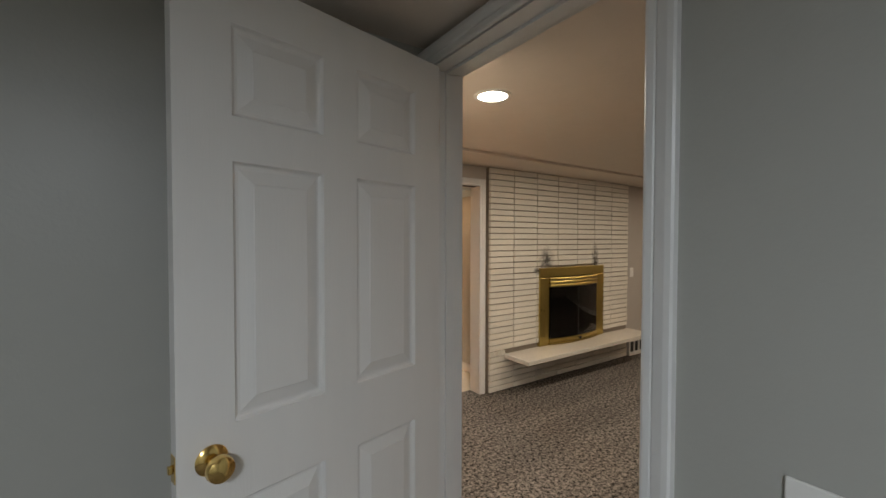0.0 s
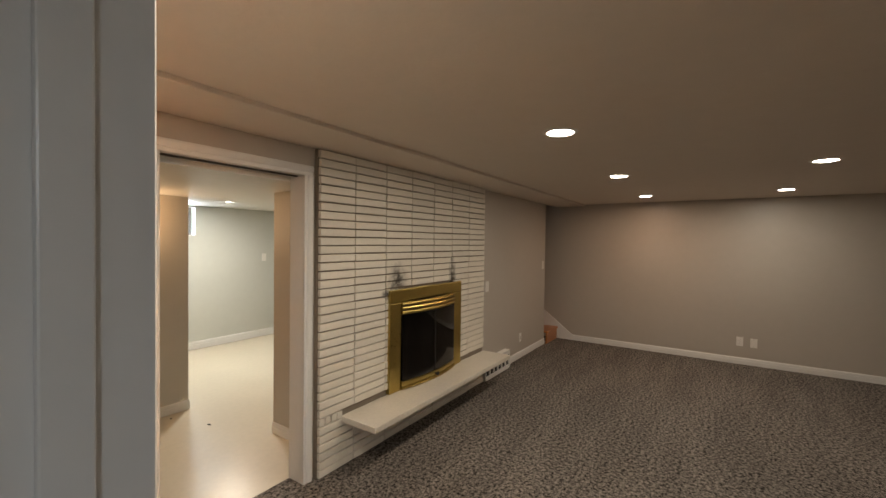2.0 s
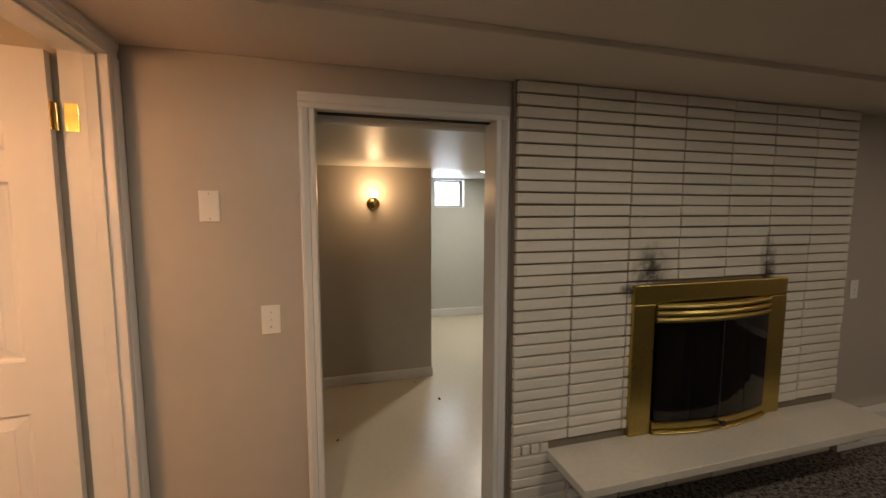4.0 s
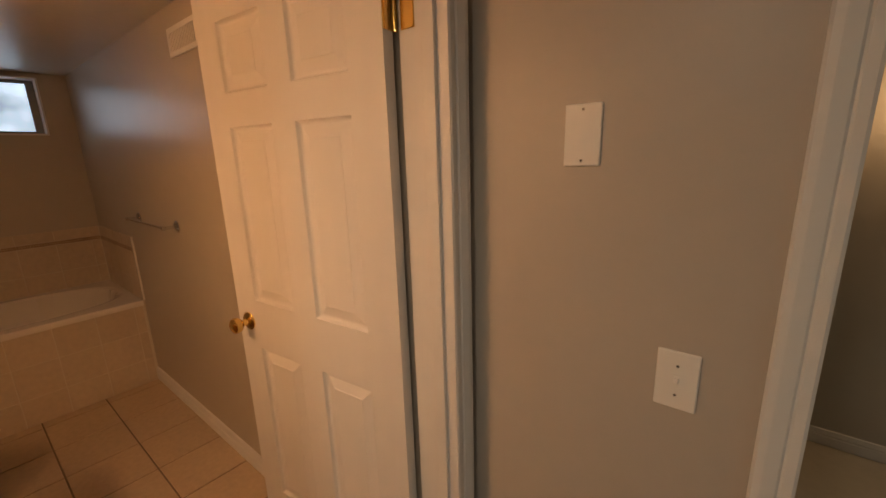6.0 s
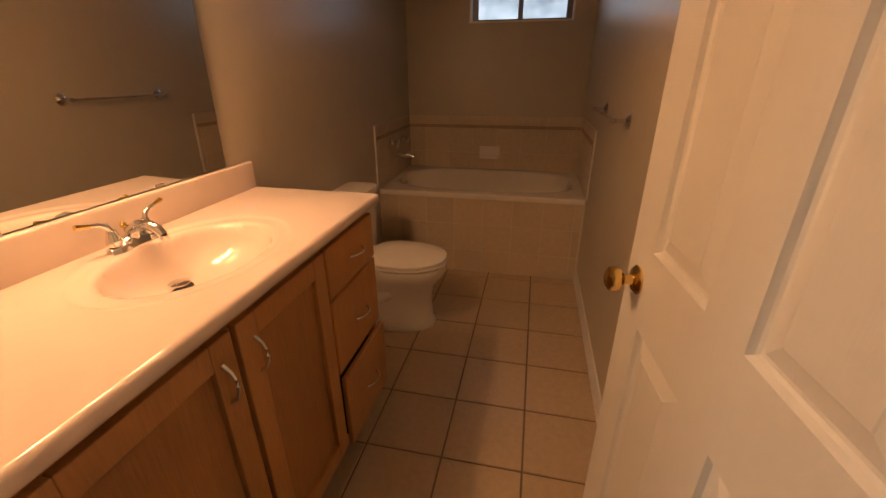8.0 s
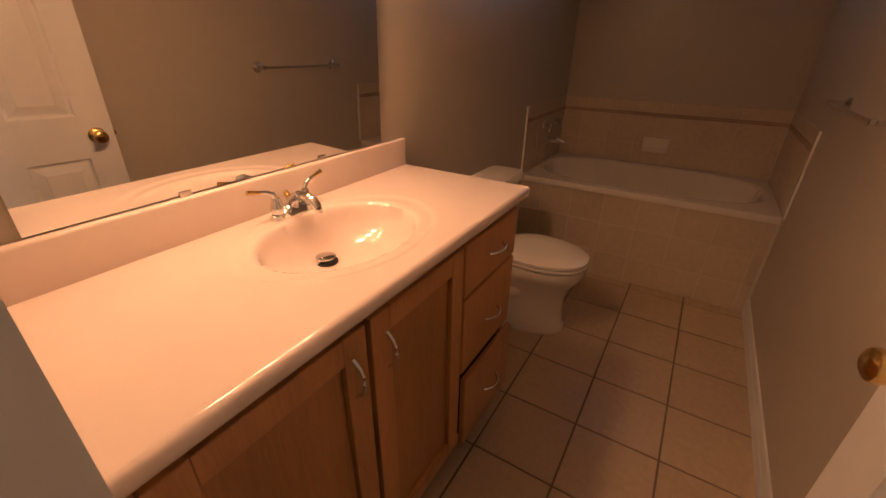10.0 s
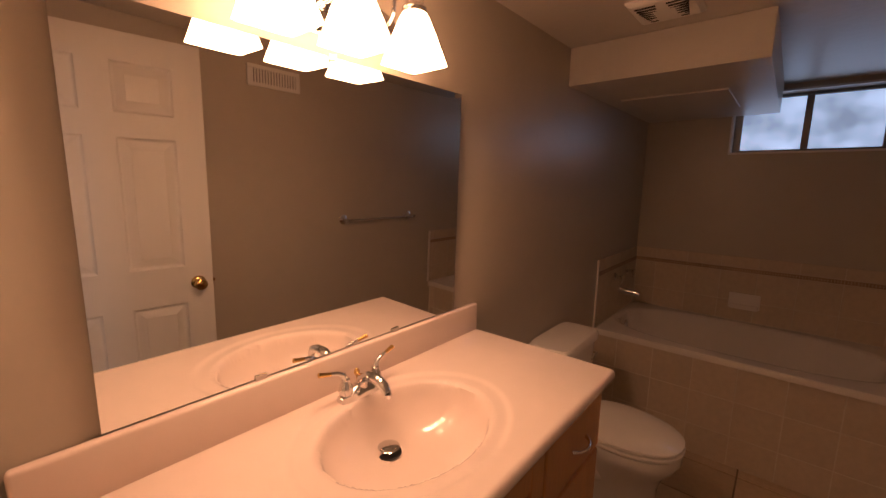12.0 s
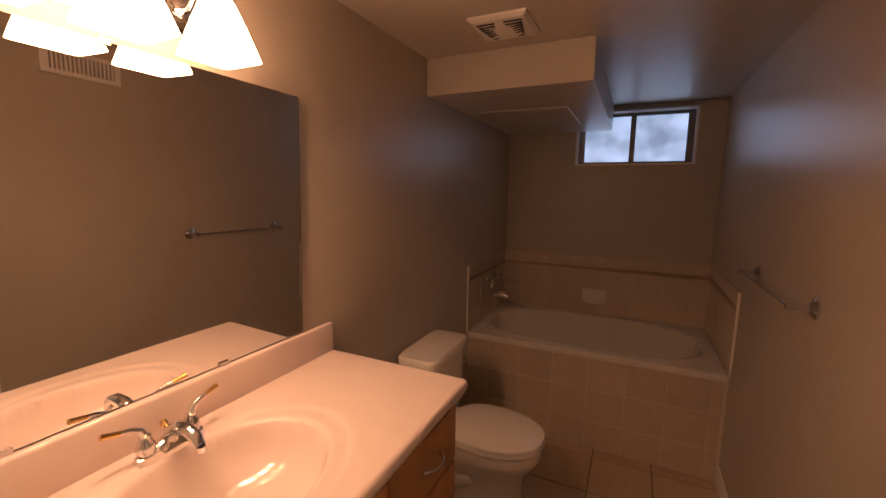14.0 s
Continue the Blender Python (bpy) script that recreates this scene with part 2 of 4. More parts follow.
def loft(bm, rings, close_start=True, close_end=True, closed=True):
    """Skin a list of rings with the same number of points."""
    vs = [[bm.verts.new(p) for p in ring] for ring in rings]
    k = len(vs[0])
    for a, b in zip(vs, vs[1:]):
        for i in range(k if closed else k - 1):
            j = (i + 1) % k
            bm.faces.new((a[i], a[j], b[j], b[i]))
    if close_start:
        bm.faces.new(vs[0][::-1])
    if close_end:
        bm.faces.new(vs[-1])
    return bm


def circle(c, r, axis, n=20, ry=None, power=2.0):
    """A ring of points round c, square to axis (0 x, 1 y, 2 z)."""
    out = []
    for i in range(n):
        a = 2 * math.pi * i / n
        u, v = math.cos(a), math.sin(a)
        u = math.copysign(abs(u) ** (2 / power), u) * r
        v = math.copysign(abs(v) ** (2 / power), v) * (ry or r)
        p = [(0, u, v), (v, 0, u), (u, v, 0)][axis]
        out.append((c[0] + p[0], c[1] + p[1], c[2] + p[2]))
    return out


def lathe(bm, base, profile, axis=2, n=20):
    """profile: (radius, offset along axis)."""
    rings = []
    for r, h in profile:
        c = list(base)
        c[axis] += h
        rings.append(circle(c, max(r, 0.0004), axis, n))
    return loft(bm, rings)


def tube(bm, pts, r, n=10):
    """A round bar along a line of points; r may be a list."""
    rings = []
    for i, p in enumerate(pts):
        p = Vector(p)
        d = Vector(pts[min(i + 1, len(pts) - 1)]) - Vector(pts[max(i - 1, 0)])
        q = d.to_track_quat("Z", "Y")
        rr = r[i] if isinstance(r, (list, tuple)) else r
        rings.append([tuple(p + q @ Vector((rr * math.cos(2 * math.pi * k / n), rr * math.sin(2 * math.pi * k / n), 0))) for k in range(n)])
    return loft(bm, rings)


def mesh_ob(name, bm, material, smooth=False):
    bmesh.ops.recalc_face_normals(bm, faces=bm.faces[:])
    me = bpy.data.meshes.new(name)
    bm.to_mesh(me)
    bm.free()
    me.materials.append(material)
    if smooth:
        for p in me.polygons:
            p.use_smooth = True
        me.set_sharp_from_angle(angle=radians(40))
    return new(name, me)


def part(name, bm, material, parent, label="", smooth=False):
    ob = mesh_ob(name, bm, material, smooth)
    ob.parent = parent
    if label:
        tagged(ob, label)
    return ob


def structure(name, bm, material, label, category="", smooth=False):
    return tagged(mesh_ob(name, bm, material, smooth), label, category or name.split("_")[0], kind="structure")


def thing(name, label, category, group="", m=None, kind=""):
    ob = new(name)
    ob.empty_display_size = 0.1
    if m is not None:
        ob.matrix_world = m
    return tagged(ob, label, category, group, kind)


# ---- plan ----
CEILZ = 2.13          # ceilings
WX0, WX1 = 0.645, 0.772   # wall between family room and the bedroom and bathroom
FY = 3.03             # fireplace wall
FX = 7.07             # far wall
BY0, BY1 = 1.515, 2.955  # bathroom side walls
BX0 = -2.72           # bathroom window wall
T = 0.12

# ---- structure: floors ----
structure("floor_family_room", box(WX0, FX, -2.4, FY + 0.13, -0.1, 0), CARPET, "grey-brown cut pile carpet with vacuum marks", "floor")
structure("floor_bedroom", box(-2.0, WX0, -2.0, 1.4, -0.1, 0), CARPET, "grey-brown cut pile carpet", "floor")
structure("floor_hall", box(-0.5, 6.0, FY + 0.13, 7.2, -0.1, -0.004), VINYL, "glossy cream sheet vinyl floor", "floor")
bath_floor = structure("floor_bathroom", box(BX0, WX0 + 0.06, 1.4, 3.06, -0.1, -0.004), GROUT, "beige square floor tiles with dark grout", "floor")

# ---- structure: walls ----
# shared wall with two doorways: bedroom y 0.56 to 1.35, bathroom y 2.125 to 2.945
bm = bmesh.new()
HEAD = 2.045
bx(bm, WX0, WX1, -2.4, 0.543, 0, CEILZ)
bx(bm, WX0, WX1, 1.365, 2.11, 0, CEILZ)
bx(bm, WX0, WX1, 2.96, FY + 0.02, 0, CEILZ)
bx(bm, WX0, WX1, 0.543, 1.365, HEAD + 0.015, CEILZ)
bx(bm, WX0, WX1, 2.11, 2.96, HEAD + 0.015, CEILZ)
structure("wall_west", bm, WALL, "greige painted wall with two doorways", "wall")
# fireplace wall with opening x 1.435 to 2.22
bm = bmesh.new()
bx(bm, WX1 - 0.02, 1.42, FY, FY + 0.13, 0, CEILZ)
bx(bm, 2.235, 6.57, FY, FY + 0.13, 0, CEILZ)
bx(bm, 1.42, 2.235, FY, FY + 0.13, 1.945, CEILZ)
structure("wall_north", bm, WALL, "greige painted wall with a cased opening", "wall")
structure("wall_east", box(FX, FX + T, -2.4, 6.2, 0, 4.4), WALL, "plain greige painted wall", "wall")
structure("wall_south", box(WX0, FX + T, -2.52, -2.4, 0, CEILZ), WALL, "plain greige painted wall", "wall")
structure("wall_stair_side", box(6.45, 6.57, FY + 0.13, 6.2, 0, 4.4), WALL, "plain greige painted stairwell wall", "wall")
structure("wall_stair_head", box(6.57, FX, FY, FY + 0.1, CEILZ + 0.1, 4.4), WALL, "plain greige wall above the stair opening", "wall")
structure("wall_stair_end", box(6.45, FX, 6.2, 6.3, 0, 4.4), WALL, "plain greige stairwell wall", "wall")
structure("wall_bedroom_north", box(-2.0, WX0, 1.4, BY0 - 0.012, 0, CEILZ), BEDWALL, "plain grey painted bedroom wall", "wall")
structure("wall_bath_south", box(BX0, WX0, BY0 - 0.008, BY0, 0, CEILZ), BATHWALL, "taupe satin painted bathroom wall", "wall")
structure("wall_bedroom_east", box(WX0 - 0.012, WX0 - 0.002, -2.0, 0.50, 0, CEILZ), BEDWALL, "plain grey painted bedroom wall", "wall")
structure("wall_bedroom_west", box(-2.12, -2.0, -2.0, 1.5, 0, CEILZ), BEDWALL, "plain grey painted bedroom wall", "wall")
structure("wall_bedroom_south", box(-2.0, WX0, -2.12, -2.0, 0, CEILZ), BEDWALL, "plain grey painted bedroom wall", "wall")
structure("wall_bath_north", box(BX0, WX0 - 0.002, BY1, BY1 + 0.12, 0, CEILZ), BATHWALL, "taupe satin painted bathroom wall", "wall")
# window wall of the bathroom: opening y 2.03 to 2.80, z 1.72 to 2.125
WIY0, WIY1, WIZ0, WIZ1 = 2.025, 2.80, 1.715, 2.10
bm = bmesh.new()
bx(bm, BX0 - 0.2, BX0, 1.4, WIY0, 0, CEILZ)
bx(bm, BX0 - 0.2, BX0, WIY1, 3.17, 0, CEILZ)
bx(bm, BX0 - 0.2, BX0, WIY0, WIY1, 0, WIZ0)
bx(bm, BX0 - 0.2, BX0, WIY0, WIY1, WIZ1, CEILZ)
structure("wall_bath_west", bm, BATHWALL, "taupe painted wall with a high window", "wall")
# hall and back room
HY = 4.82
structure("wall_hall_end", box(-0.5, 2.36, HY, HY + 0.12, 0, 2.0), HALLWALL, "taupe painted wall with a brass sconce", "wall")
structure("wall_hall_west", box(-0.5, -0.38, FY + 0.13, HY, 0, 2.0), HALLWALL, "taupe painted wall", "wall")
structure("wall_hall_east", box(2.53, 2.65, FY + 0.13, 3.80, 0, 2.0), HALLWALL, "taupe painted wall end", "wall")
HB = 6.85
bm = bmesh.new()
bx(bm, 1.0, 2.89, HB, HB + 0.2, 0, 2.1)
bx(bm, 3.36, 6.1, HB, HB + 0.2, 0, 2.1)
bx(bm, 2.89, 3.36, HB, HB + 0.2, 0, 1.57)
bx(bm, 2.89, 3.36, HB, HB + 0.2, 1.97, 2.1)
structure("wall_back_room", bm, BACKWALL, "pale grey-green painted wall with a small high window", "wall")
structure("wall_back_east", box(6.0, 6.12, FY + 0.13, HB, 0, 2.1), BACKWALL, "pale grey-green painted wall", "wall")
structure("wall_back_west", box(1.0, 1.12, HY + 0.12, HB, 0, 2.1), BACKWALL, "pale grey-green painted wall", "wall")

# ---- structure: ceilings ----
structure("ceiling_family_room", box(WX0, FX, -2.4, 2.58, CEILZ, CEILZ + 0.1), CEIL, "cream textured ceiling", "ceiling")
bm = bmesh.new()
bx(bm, WX1, FX, 2.58, FY, 2.107, CEILZ + 0.1, 0.004)
structure("ceiling_drop", bm, CEIL, "slightly dropped ceiling band along the fireplace wall", "ceiling")
structure("ceiling_bedroom", box(-2.0, WX0, -2.0, 1.4, CEILZ, CEILZ + 0.1), CEIL, "cream textured bedroom ceiling", "ceiling")
structure("ceiling_bathroom", box(BX0, WX0, BY0 - 0.1, BY1 + 0.02, CEILZ, CEILZ + 0.1), BATHCEIL, "textured glossy painted bathroom ceiling", "ceiling")
structure("ceiling_stairwell", box(6.45, FX + T, FY, 6.3, 4.4, 4.5), WALL, "plain stairwell ceiling", "ceiling")
HC = 1.90
structure("ceiling_hall", box(-0.5, 6.1, FY + 0.13, HY + 0.12, HC, HC + 0.2), HALLCEIL, "glossy white textured hall ceiling", "ceiling")
structure("ceiling_back_room", box(1.0, 6.1, HY + 0.12, HB, HC + 0.085, HC + 0.2), HALLCEIL, "white textured back room ceiling", "ceiling")
# boxed duct in the bathroom
bm = bmesh.new()
bx(bm, BX0, -1.29, BY0, 2.27, 1.96, CEILZ, 0.004)
bx(bm, -2.3, -1.75, BY0 + 0.1, 2.10, 1.952, 1.961, 0.002)
structure("duct_soffit", bm, BATHCEIL, "painted boxed duct soffit over the tub", "soffit")

# ---- trim ----


def casing_profile(bm, a, b, out, width, thick, axis):
    """A moulded casing strip from a to b (points on the inner edge); width grows along out, thickness along axis."""
    a, b, out, axis = Vector(a), Vector(b), Vector(out), Vector(axis)
    prof = [(0, 0), (0, 0.45), (0.08, 0.62), (0.30, 0.62), (0.36, 0.5), (0.42, 0.72), (0.75, 1.0), (0.93, 1.0), (1.0, 0.8), (1.0, 0)]
    rings = []
    for end, mitre in ((a, 0), (b, 1)):
        d = (b - a).normalized()
        rings.append([tuple(end + out * (u * width) + axis * (v * thick)) for u, v in prof])
    return loft(bm, rings)


def door_casing(name, label, plane, side, lo, hi, top, axis_x, width=0.062, thick=0.019):
    """Casing round an opening in a wall: legs and a head. plane: the wall's face, side: +1 or -1 where it stands proud."""
    root = thing(name, label, "door casing", kind="structure")
    for nm, a, b, o in (("casing_leg", (lo, 0), (lo, top), (-1, 0)), ("casing_leg", (hi, 0), (hi, top), (1, 0)), ("casing_head", (lo - width, top), (hi + width, top), (0, 1))):
        bm = bmesh.new()
        if axis_x:
            casing_profile(bm, (plane, a[0], a[1]), (plane, b[0], b[1]), (0, o[0], o[1]), width, thick, (side, 0, 0))
        else:
            casing_profile(bm, (a[0], plane, a[1]), (b[0], plane, b[1]), (o[0], 0, o[1]), width, thick, (0, side, 0))
        part(nm, bm, TRIM, root)
    return root


def jamb(name, label, x0, x1, y0, y1, top, axis_x, stop):
    root = thing(name, label, "door frame", kind="structure")
    e = 0.015
    if axis_x:   # opening runs along y
        part("side_jamb", box(x0 - 0.003, x1 + 0.003, y0 - e, y0, 0, top), TRIM, root)
        part("side_jamb", box(x0 - 0.003, x1 + 0.003, y1, y1 + e, 0, top), TRIM, root)
        part("head_jamb", box(x0 - 0.003, x1 + 0.003, y0 - e, y1 + e, top, top + e), TRIM, root)
        part("door_stop", box(stop, stop + 0.035, y0, y0 + 0.011, 0, top, 0.002), TRIM, root)
        part("door_stop", box(stop, stop + 0.035, y1 - 0.011, y1, 0, top, 0.002), TRIM, root)
        part("door_stop", box(stop, stop + 0.035, y0 + 0.011, y1 - 0.011, top - 0.011, top, 0.002), TRIM, root)
    else:
        part("side_jamb", box(x0 - e, x0, y0 - 0.003, y1 + 0.003, 0, top), TRIM, root)
        part("side_jamb", box(x1, x1 + e, y0 - 0.003, y1 + 0.003, 0, top), TRIM, root)
        part("head_jamb", box(x0 - e, x1 + e, y0 - 0.003, y1 + 0.003, top, top + e), TRIM, root)
        part("head_gap", box(x0 + 0.01, x1 - 0.01, y0 + 0.045, y0 + 0.075, top - 0.006, top), DARK, root, "dark slot under the head")
    return root


door_casing("door_casing_1", "white moulded casing of the bedroom doorway, family side", WX1, 1, 0.558, 1.35, HEAD, True)
door_casing("door_casing_2", "white moulded casing of the bedroom doorway, bedroom side", WX0 - 0.012, -1, 0.558, 1.35, HEAD, True)
jamb("door_frame_1", "white painted bedroom door frame", WX0, WX1, 0.558, 1.35, HEAD, True, 0.70)
bc = thing("door_casing_3", "white moulded casing of the bathroom doorway", "door casing", kind="structure")
part("casing_leg", casing_profile(bmesh.new(), (WX1, 2.125, 0), (WX1, 2.125, HEAD), (0, -1, 0), 0.062, 0.019, (1, 0, 0)), TRIM, bc)
part("casing_leg", casing_profile(bmesh.new(), (WX1, 2.945, 0), (WX1, 2.945, HEAD), (0, 1, 0), 0.062, 0.019, (1, 0, 0)), TRIM, bc)
part("casing_head", casing_profile(bmesh.new(), (WX1, 2.063, HEAD), (WX1, 3.007, HEAD), (0, 0, 1), 0.062, 0.019, (1, 0, 0)), TRIM, bc)
jamb("door_frame_2", "white painted bathroom door frame", WX0, WX1, 2.125, 2.945, HEAD, True, 0.715)
door_casing("door_casing_4", "white moulded casing of the opening beside the fireplace", FY, -1, 1.435, 2.22, 1.93, False)
jamb("door_frame_3", "white painted frame of the open passage", 1.435, 2.22, FY, FY + 0.13, 1.93, False, 0)


def baseboard(name, a, b, out, h=0.085):
    a, b, out = Vector((*a, 0)), Vector((*b, 0)), Vector((*out, 0))
    prof = [(0, 0), (0.013, 0), (0.013, h * 0.55), (0.010, h * 0.62), (0.012, h * 0.72), (0.007, h * 0.95), (0.0, h)]
    bm = loft(bmesh.new(), [[tuple(p + out * u + Vector((0, 0, v))) for u, v in prof] for p in (a, b)])
    return structure(name, bm, TRIM, "white moulded baseboard", "baseboard")


baseboard("baseboard_north_1", (WX1, FY), (1.372, FY), (0, -1))
baseboard("baseboard_north_2", (5.175, FY), (6.57, FY), (0, -1))
baseboard("baseboard_east", (FX, -2.4), (FX, 2.74), (-1, 0))
baseboard("baseboard_west", (WX1, 1.415), (WX1, 2.06), (1, 0))
baseboard("baseboard_west_2", (WX1, -2.4), (WX1, 0.49), (1, 0))
baseboard("baseboard_bath", (-1.93, BY1), (WX0, BY1), (0, -1), 0.095)
baseboard("baseboard_hall", (-0.38, HY), (2.36, HY), (0, -1))
baseboard("baseboard_hall_east", (2.53, FY + 0.13), (2.53, 3.80), (-1, 0))
baseboard("baseboard_hall_stub", (2.53, 3.80), (2.65, 3.80), (0, 1))
baseboard("baseboard_hall_return", (2.36, HY), (2.36, HY + 0.12), (1, 0))
baseboard("baseboard_back", (1.12, HB), (6.0, HB), (0, -1), 0.11)
baseboard("baseboard_bedroom", (-2.0, 1.4), (WX0, 1.4), (0, -1))

# ---- doors ----


def panel_rings(x0, x1, z0, z1, y, s):
    out = []
    for inset, depth in ((0, 0), (0.005, 0.009), (0.010, 0.012), (0.016, 0.012), (0.046, 0.003), (0.048, 0.0015)):
        out.append([(x0 + inset, y - s * depth, z0 + inset), (x1 - inset, y - s * depth, z0 + inset), (x1 - inset, y - s * depth, z1 - inset), (x0 + inset, y - s * depth, z1 - inset)])
    return out


def knob_mesh(c, s):
    """A round knob with its rose, growing from the point c along s*y."""
    return lathe(bmesh.new(), c, [(0.0, 0), (0.032, 0), (0.033, s * 0.004), (0.026, s * 0.010), (0.012, s * 0.013), (0.011, s * 0.030), (0.018, s * 0.034), (0.026, s * 0.042), (0.0285, s * 0.052), (0.026, s * 0.062), (0.017, s * 0.068), (0.0, s * 0.069)], 1, 24)


def six_panel_door(name, label, w, h, m, knob_z, hinge_zs, hinge_side):
    root = thing(name, label, "door", kind="structure", m=m)
    th = 0.035
    st, mu = 0.115, 0.105
    pw = (w - 2 * st - mu) / 2
    rows = [(0.225, 0.85), (1.03, 1.612), (1.712, 1.915)]
    cols = [(st, st + pw), (st + pw + mu, w - st)]
    bm = bmesh.new()
    zs = [0.008] + [z for r in rows for z in r] + [h]
    bx(bm, 0, st, -th, 0, 0.008, h), bx(bm, w - st, w, -th, 0, 0.008, h)
    for a, b in ((zs[0], zs[1]), (zs[2], zs[3]), (zs[4], zs[5]), (zs[6], zs[7])):
        bx(bm, st, w - st, -th, 0, a, b)
    for a, b in rows:
        bx(bm, st + pw, st + pw + mu, -th, 0, a, b)
    part("leaf", bm, DOORW, root)
    for a, b in rows:
        for c, d in cols:
            bm = bmesh.new()
            loft(bm, panel_rings(c, d, a, b, 0, 1), False, True)
            loft(bm, panel_rings(c, d, a, b, -th, -1), False, True)
            part("panel", bm, DOORW, root)
    for s, y in ((1, 0), (-1, -th)):
        part("door_knob", knob_mesh((w - 0.065, y, knob_z), s), BRASS, root, "polished brass door knob", True)
    part("latch_plate", box(w, w + 0.002, -0.030, -0.006, knob_z - 0.028, knob_z + 0.028), BRASS, root, "brass latch plate")
    part("latch_bolt", box(w + 0.002, w + 0.011, -0.024, -0.012, knob_z - 0.008, knob_z + 0.008, 0.002), BRASS, root)
    for z in hinge_zs:
        hg = part("hinge", lathe(bmesh.new(), (-0.004, hinge_side, z - 0.045), [(0.0, 0), (0.006, 0), (0.0065, 0.03), (0.006, 0.06), (0.006, 0.09), (0, 0.09)], 2, 10), BRASS, root, "brass butt hinge", True)
        part("hinge_leaf", box(-0.003, 0.0, -0.032, -0.002, z - 0.044, z + 0.044), BRASS, hg)
    return root


# bedroom door, open into the bedroom
ang = math.degrees(math.atan2(1.10 - 1.295, -0.121 - 0.645))
six_panel_door("door_1", "white six-panel door standing open with brass knob", 0.79, 2.03, pose(0.640, 1.295, 0, 0, 0, ang), 0.965, (0.25, 1.81), -0.040)
# bathroom door, open into the bathroom
ang = math.degrees(math.atan2(2.828 - 2.908, -0.128 - 0.64))
six_panel_door("door_2", "white six-panel door standing open with brass knob", 0.765, 2.03, pose(0.627, 2.907, 0, 0, 0, ang), 0.945, (0.27, 1.83), -0.040)
hl = thing("jamb_hinges", "brass hinge leaves screwed to the bathroom door frame", "hinge", "door hinges")
for z in (0.27, 1.83):
    part("hinge_leaf", box(0.650, 0.690, 2.941, 2.9445, z - 0.046, z + 0.046, 0.001), BRASS, hl)
sp = thing("strike_plate", "brass strike plate on the bathroom door frame", "strike plate")
bm = bmesh.new()
bx(bm, 0.650, 0.69, 2.125, 2.127, 0.955, 0.975), bx(bm, 0.650, 0.69, 2.125, 2.127, 1.0, 1.02), bx(bm, 0.650, 0.660, 2.125, 2.127, 0.975, 1.0), bx(bm, 0.678, 0.69, 2.125, 2.127, 0.975, 1.0)
part("plate", bm, BRASS, sp)
part("bolt_hole", box(0.660, 0.678, 2.1252, 2.126, 0.975, 1.0), DARK, sp)

# ---- recessed downlights ----
LIGHT_PLACES = [(1.16, 1.62, CEILZ), (2.79, 1.62, CEILZ), (4.45, 1.62, CEILZ), (6.2, 1.625, CEILZ), (4.43, 0.28, CEILZ), (6.21, 0.28, CEILZ), (3.27, 5.78, HC + 0.085)]


def downlight():
    root = thing("ceiling_downlight", "round white recessed ceiling downlight, lit", "ceiling light", "recessed downlights")
    prof = [(0.068, 0.0), (0.070, -0.006), (0.085, -0.005), (0.092, -0.001), (0.092, 0.0)]
    part("trim_ring", loft(bmesh.new(), [circle((0, 0, h), r, 2, 32) for r, h in prof], False, False), PLASTIC, root, smooth=True)
    part("lens", lathe(bmesh.new(), (0, 0, 0), [(0.0, -0.003), (0.05, -0.0035), (0.069, -0.004), (0.069, -0.001), (0, -0.001)], 2, 32), DOWNLIGHT, root, "glowing lens")
    return root


first = downlight()
first.matrix_world = Matrix.Translation(LIGHT_PLACES[0])
for p in LIGHT_PLACES[1:]:
    copy_thing(first, Matrix.Translation(p))
for x, y, z in LIGHT_PLACES:
    area_lamp("downlight_lamp", look((x, y, z - 0.012), (x, y, 0)), 0.13, DOWN_W * (3.1 if y > 4 else 0.62 if x > 4 else 1.1 if x > 2 else 1.5), (1.0, 0.60, 0.34) if x > 6 and y > 1 else (1.0, 0.93, 0.80) if y > 4 else (1.0, 0.86, 0.68))
# bedroom ceiling lamp behind the start of the walk
bl = thing("ceiling_lamp", "round frosted glass flush ceiling lamp, lit", "ceiling light", m=Matrix.Translation((-0.75, -0.9, CEILZ)))
part("base", lathe(bmesh.new(), (0, 0, 0), [(0, 0), (0.15, 0), (0.15, -0.02), (0.14, -0.025), (0, -0.025)], 2, 28), PLASTIC, bl, smooth=True)
part("shade", lathe(bmesh.new(), (0, 0, 0), [(0.14, -0.026), (0.135, -0.05), (0.10, -0.075), (0.05, -0.088), (0, -0.09)], 2, 28), glow("bedroom_lamp_glass", (1, 0.96, 0.9), 2.0), bl, "glowing glass shade", True)
area_lamp("bedroom_lamp", look((-0.75, -0.9, CEILZ - 0.1), (-0.75, -0.9, 0)), 0.25, BED_W, (0.84, 0.92, 1.0))

# ---- fireplace ----
FPX0, FPX1, FPZ1 = 2.95, 4.0, 1.15
HEZ0, HEZ1 = 0.308, 0.350
bm = bmesh.new()
bx(bm, 2.30, 3.07, 2.996, FY - 0.002, 0, 2.107), bx(bm, 3.88, 4.515, 2.996, FY - 0.002, 0, 2.107)
bx(bm, 3.07, 3.88, 2.996, FY - 0.002, 1.02, 2.107), bx(bm, 3.07, 3.88, 2.996, FY - 0.002, 0, 0.36)
brickwork = structure("wall_fireplace", bm, MORTAR, "cream painted stacked roman brick chimney face", "wall")
hearth = thing("hearth_slab", "cream polished stone floating hearth slab", "hearth")
part("slab", box(2.49, 4.525, 2.666, 2.985, HEZ0, HEZ1, 0.004), MARBLE, hearth)

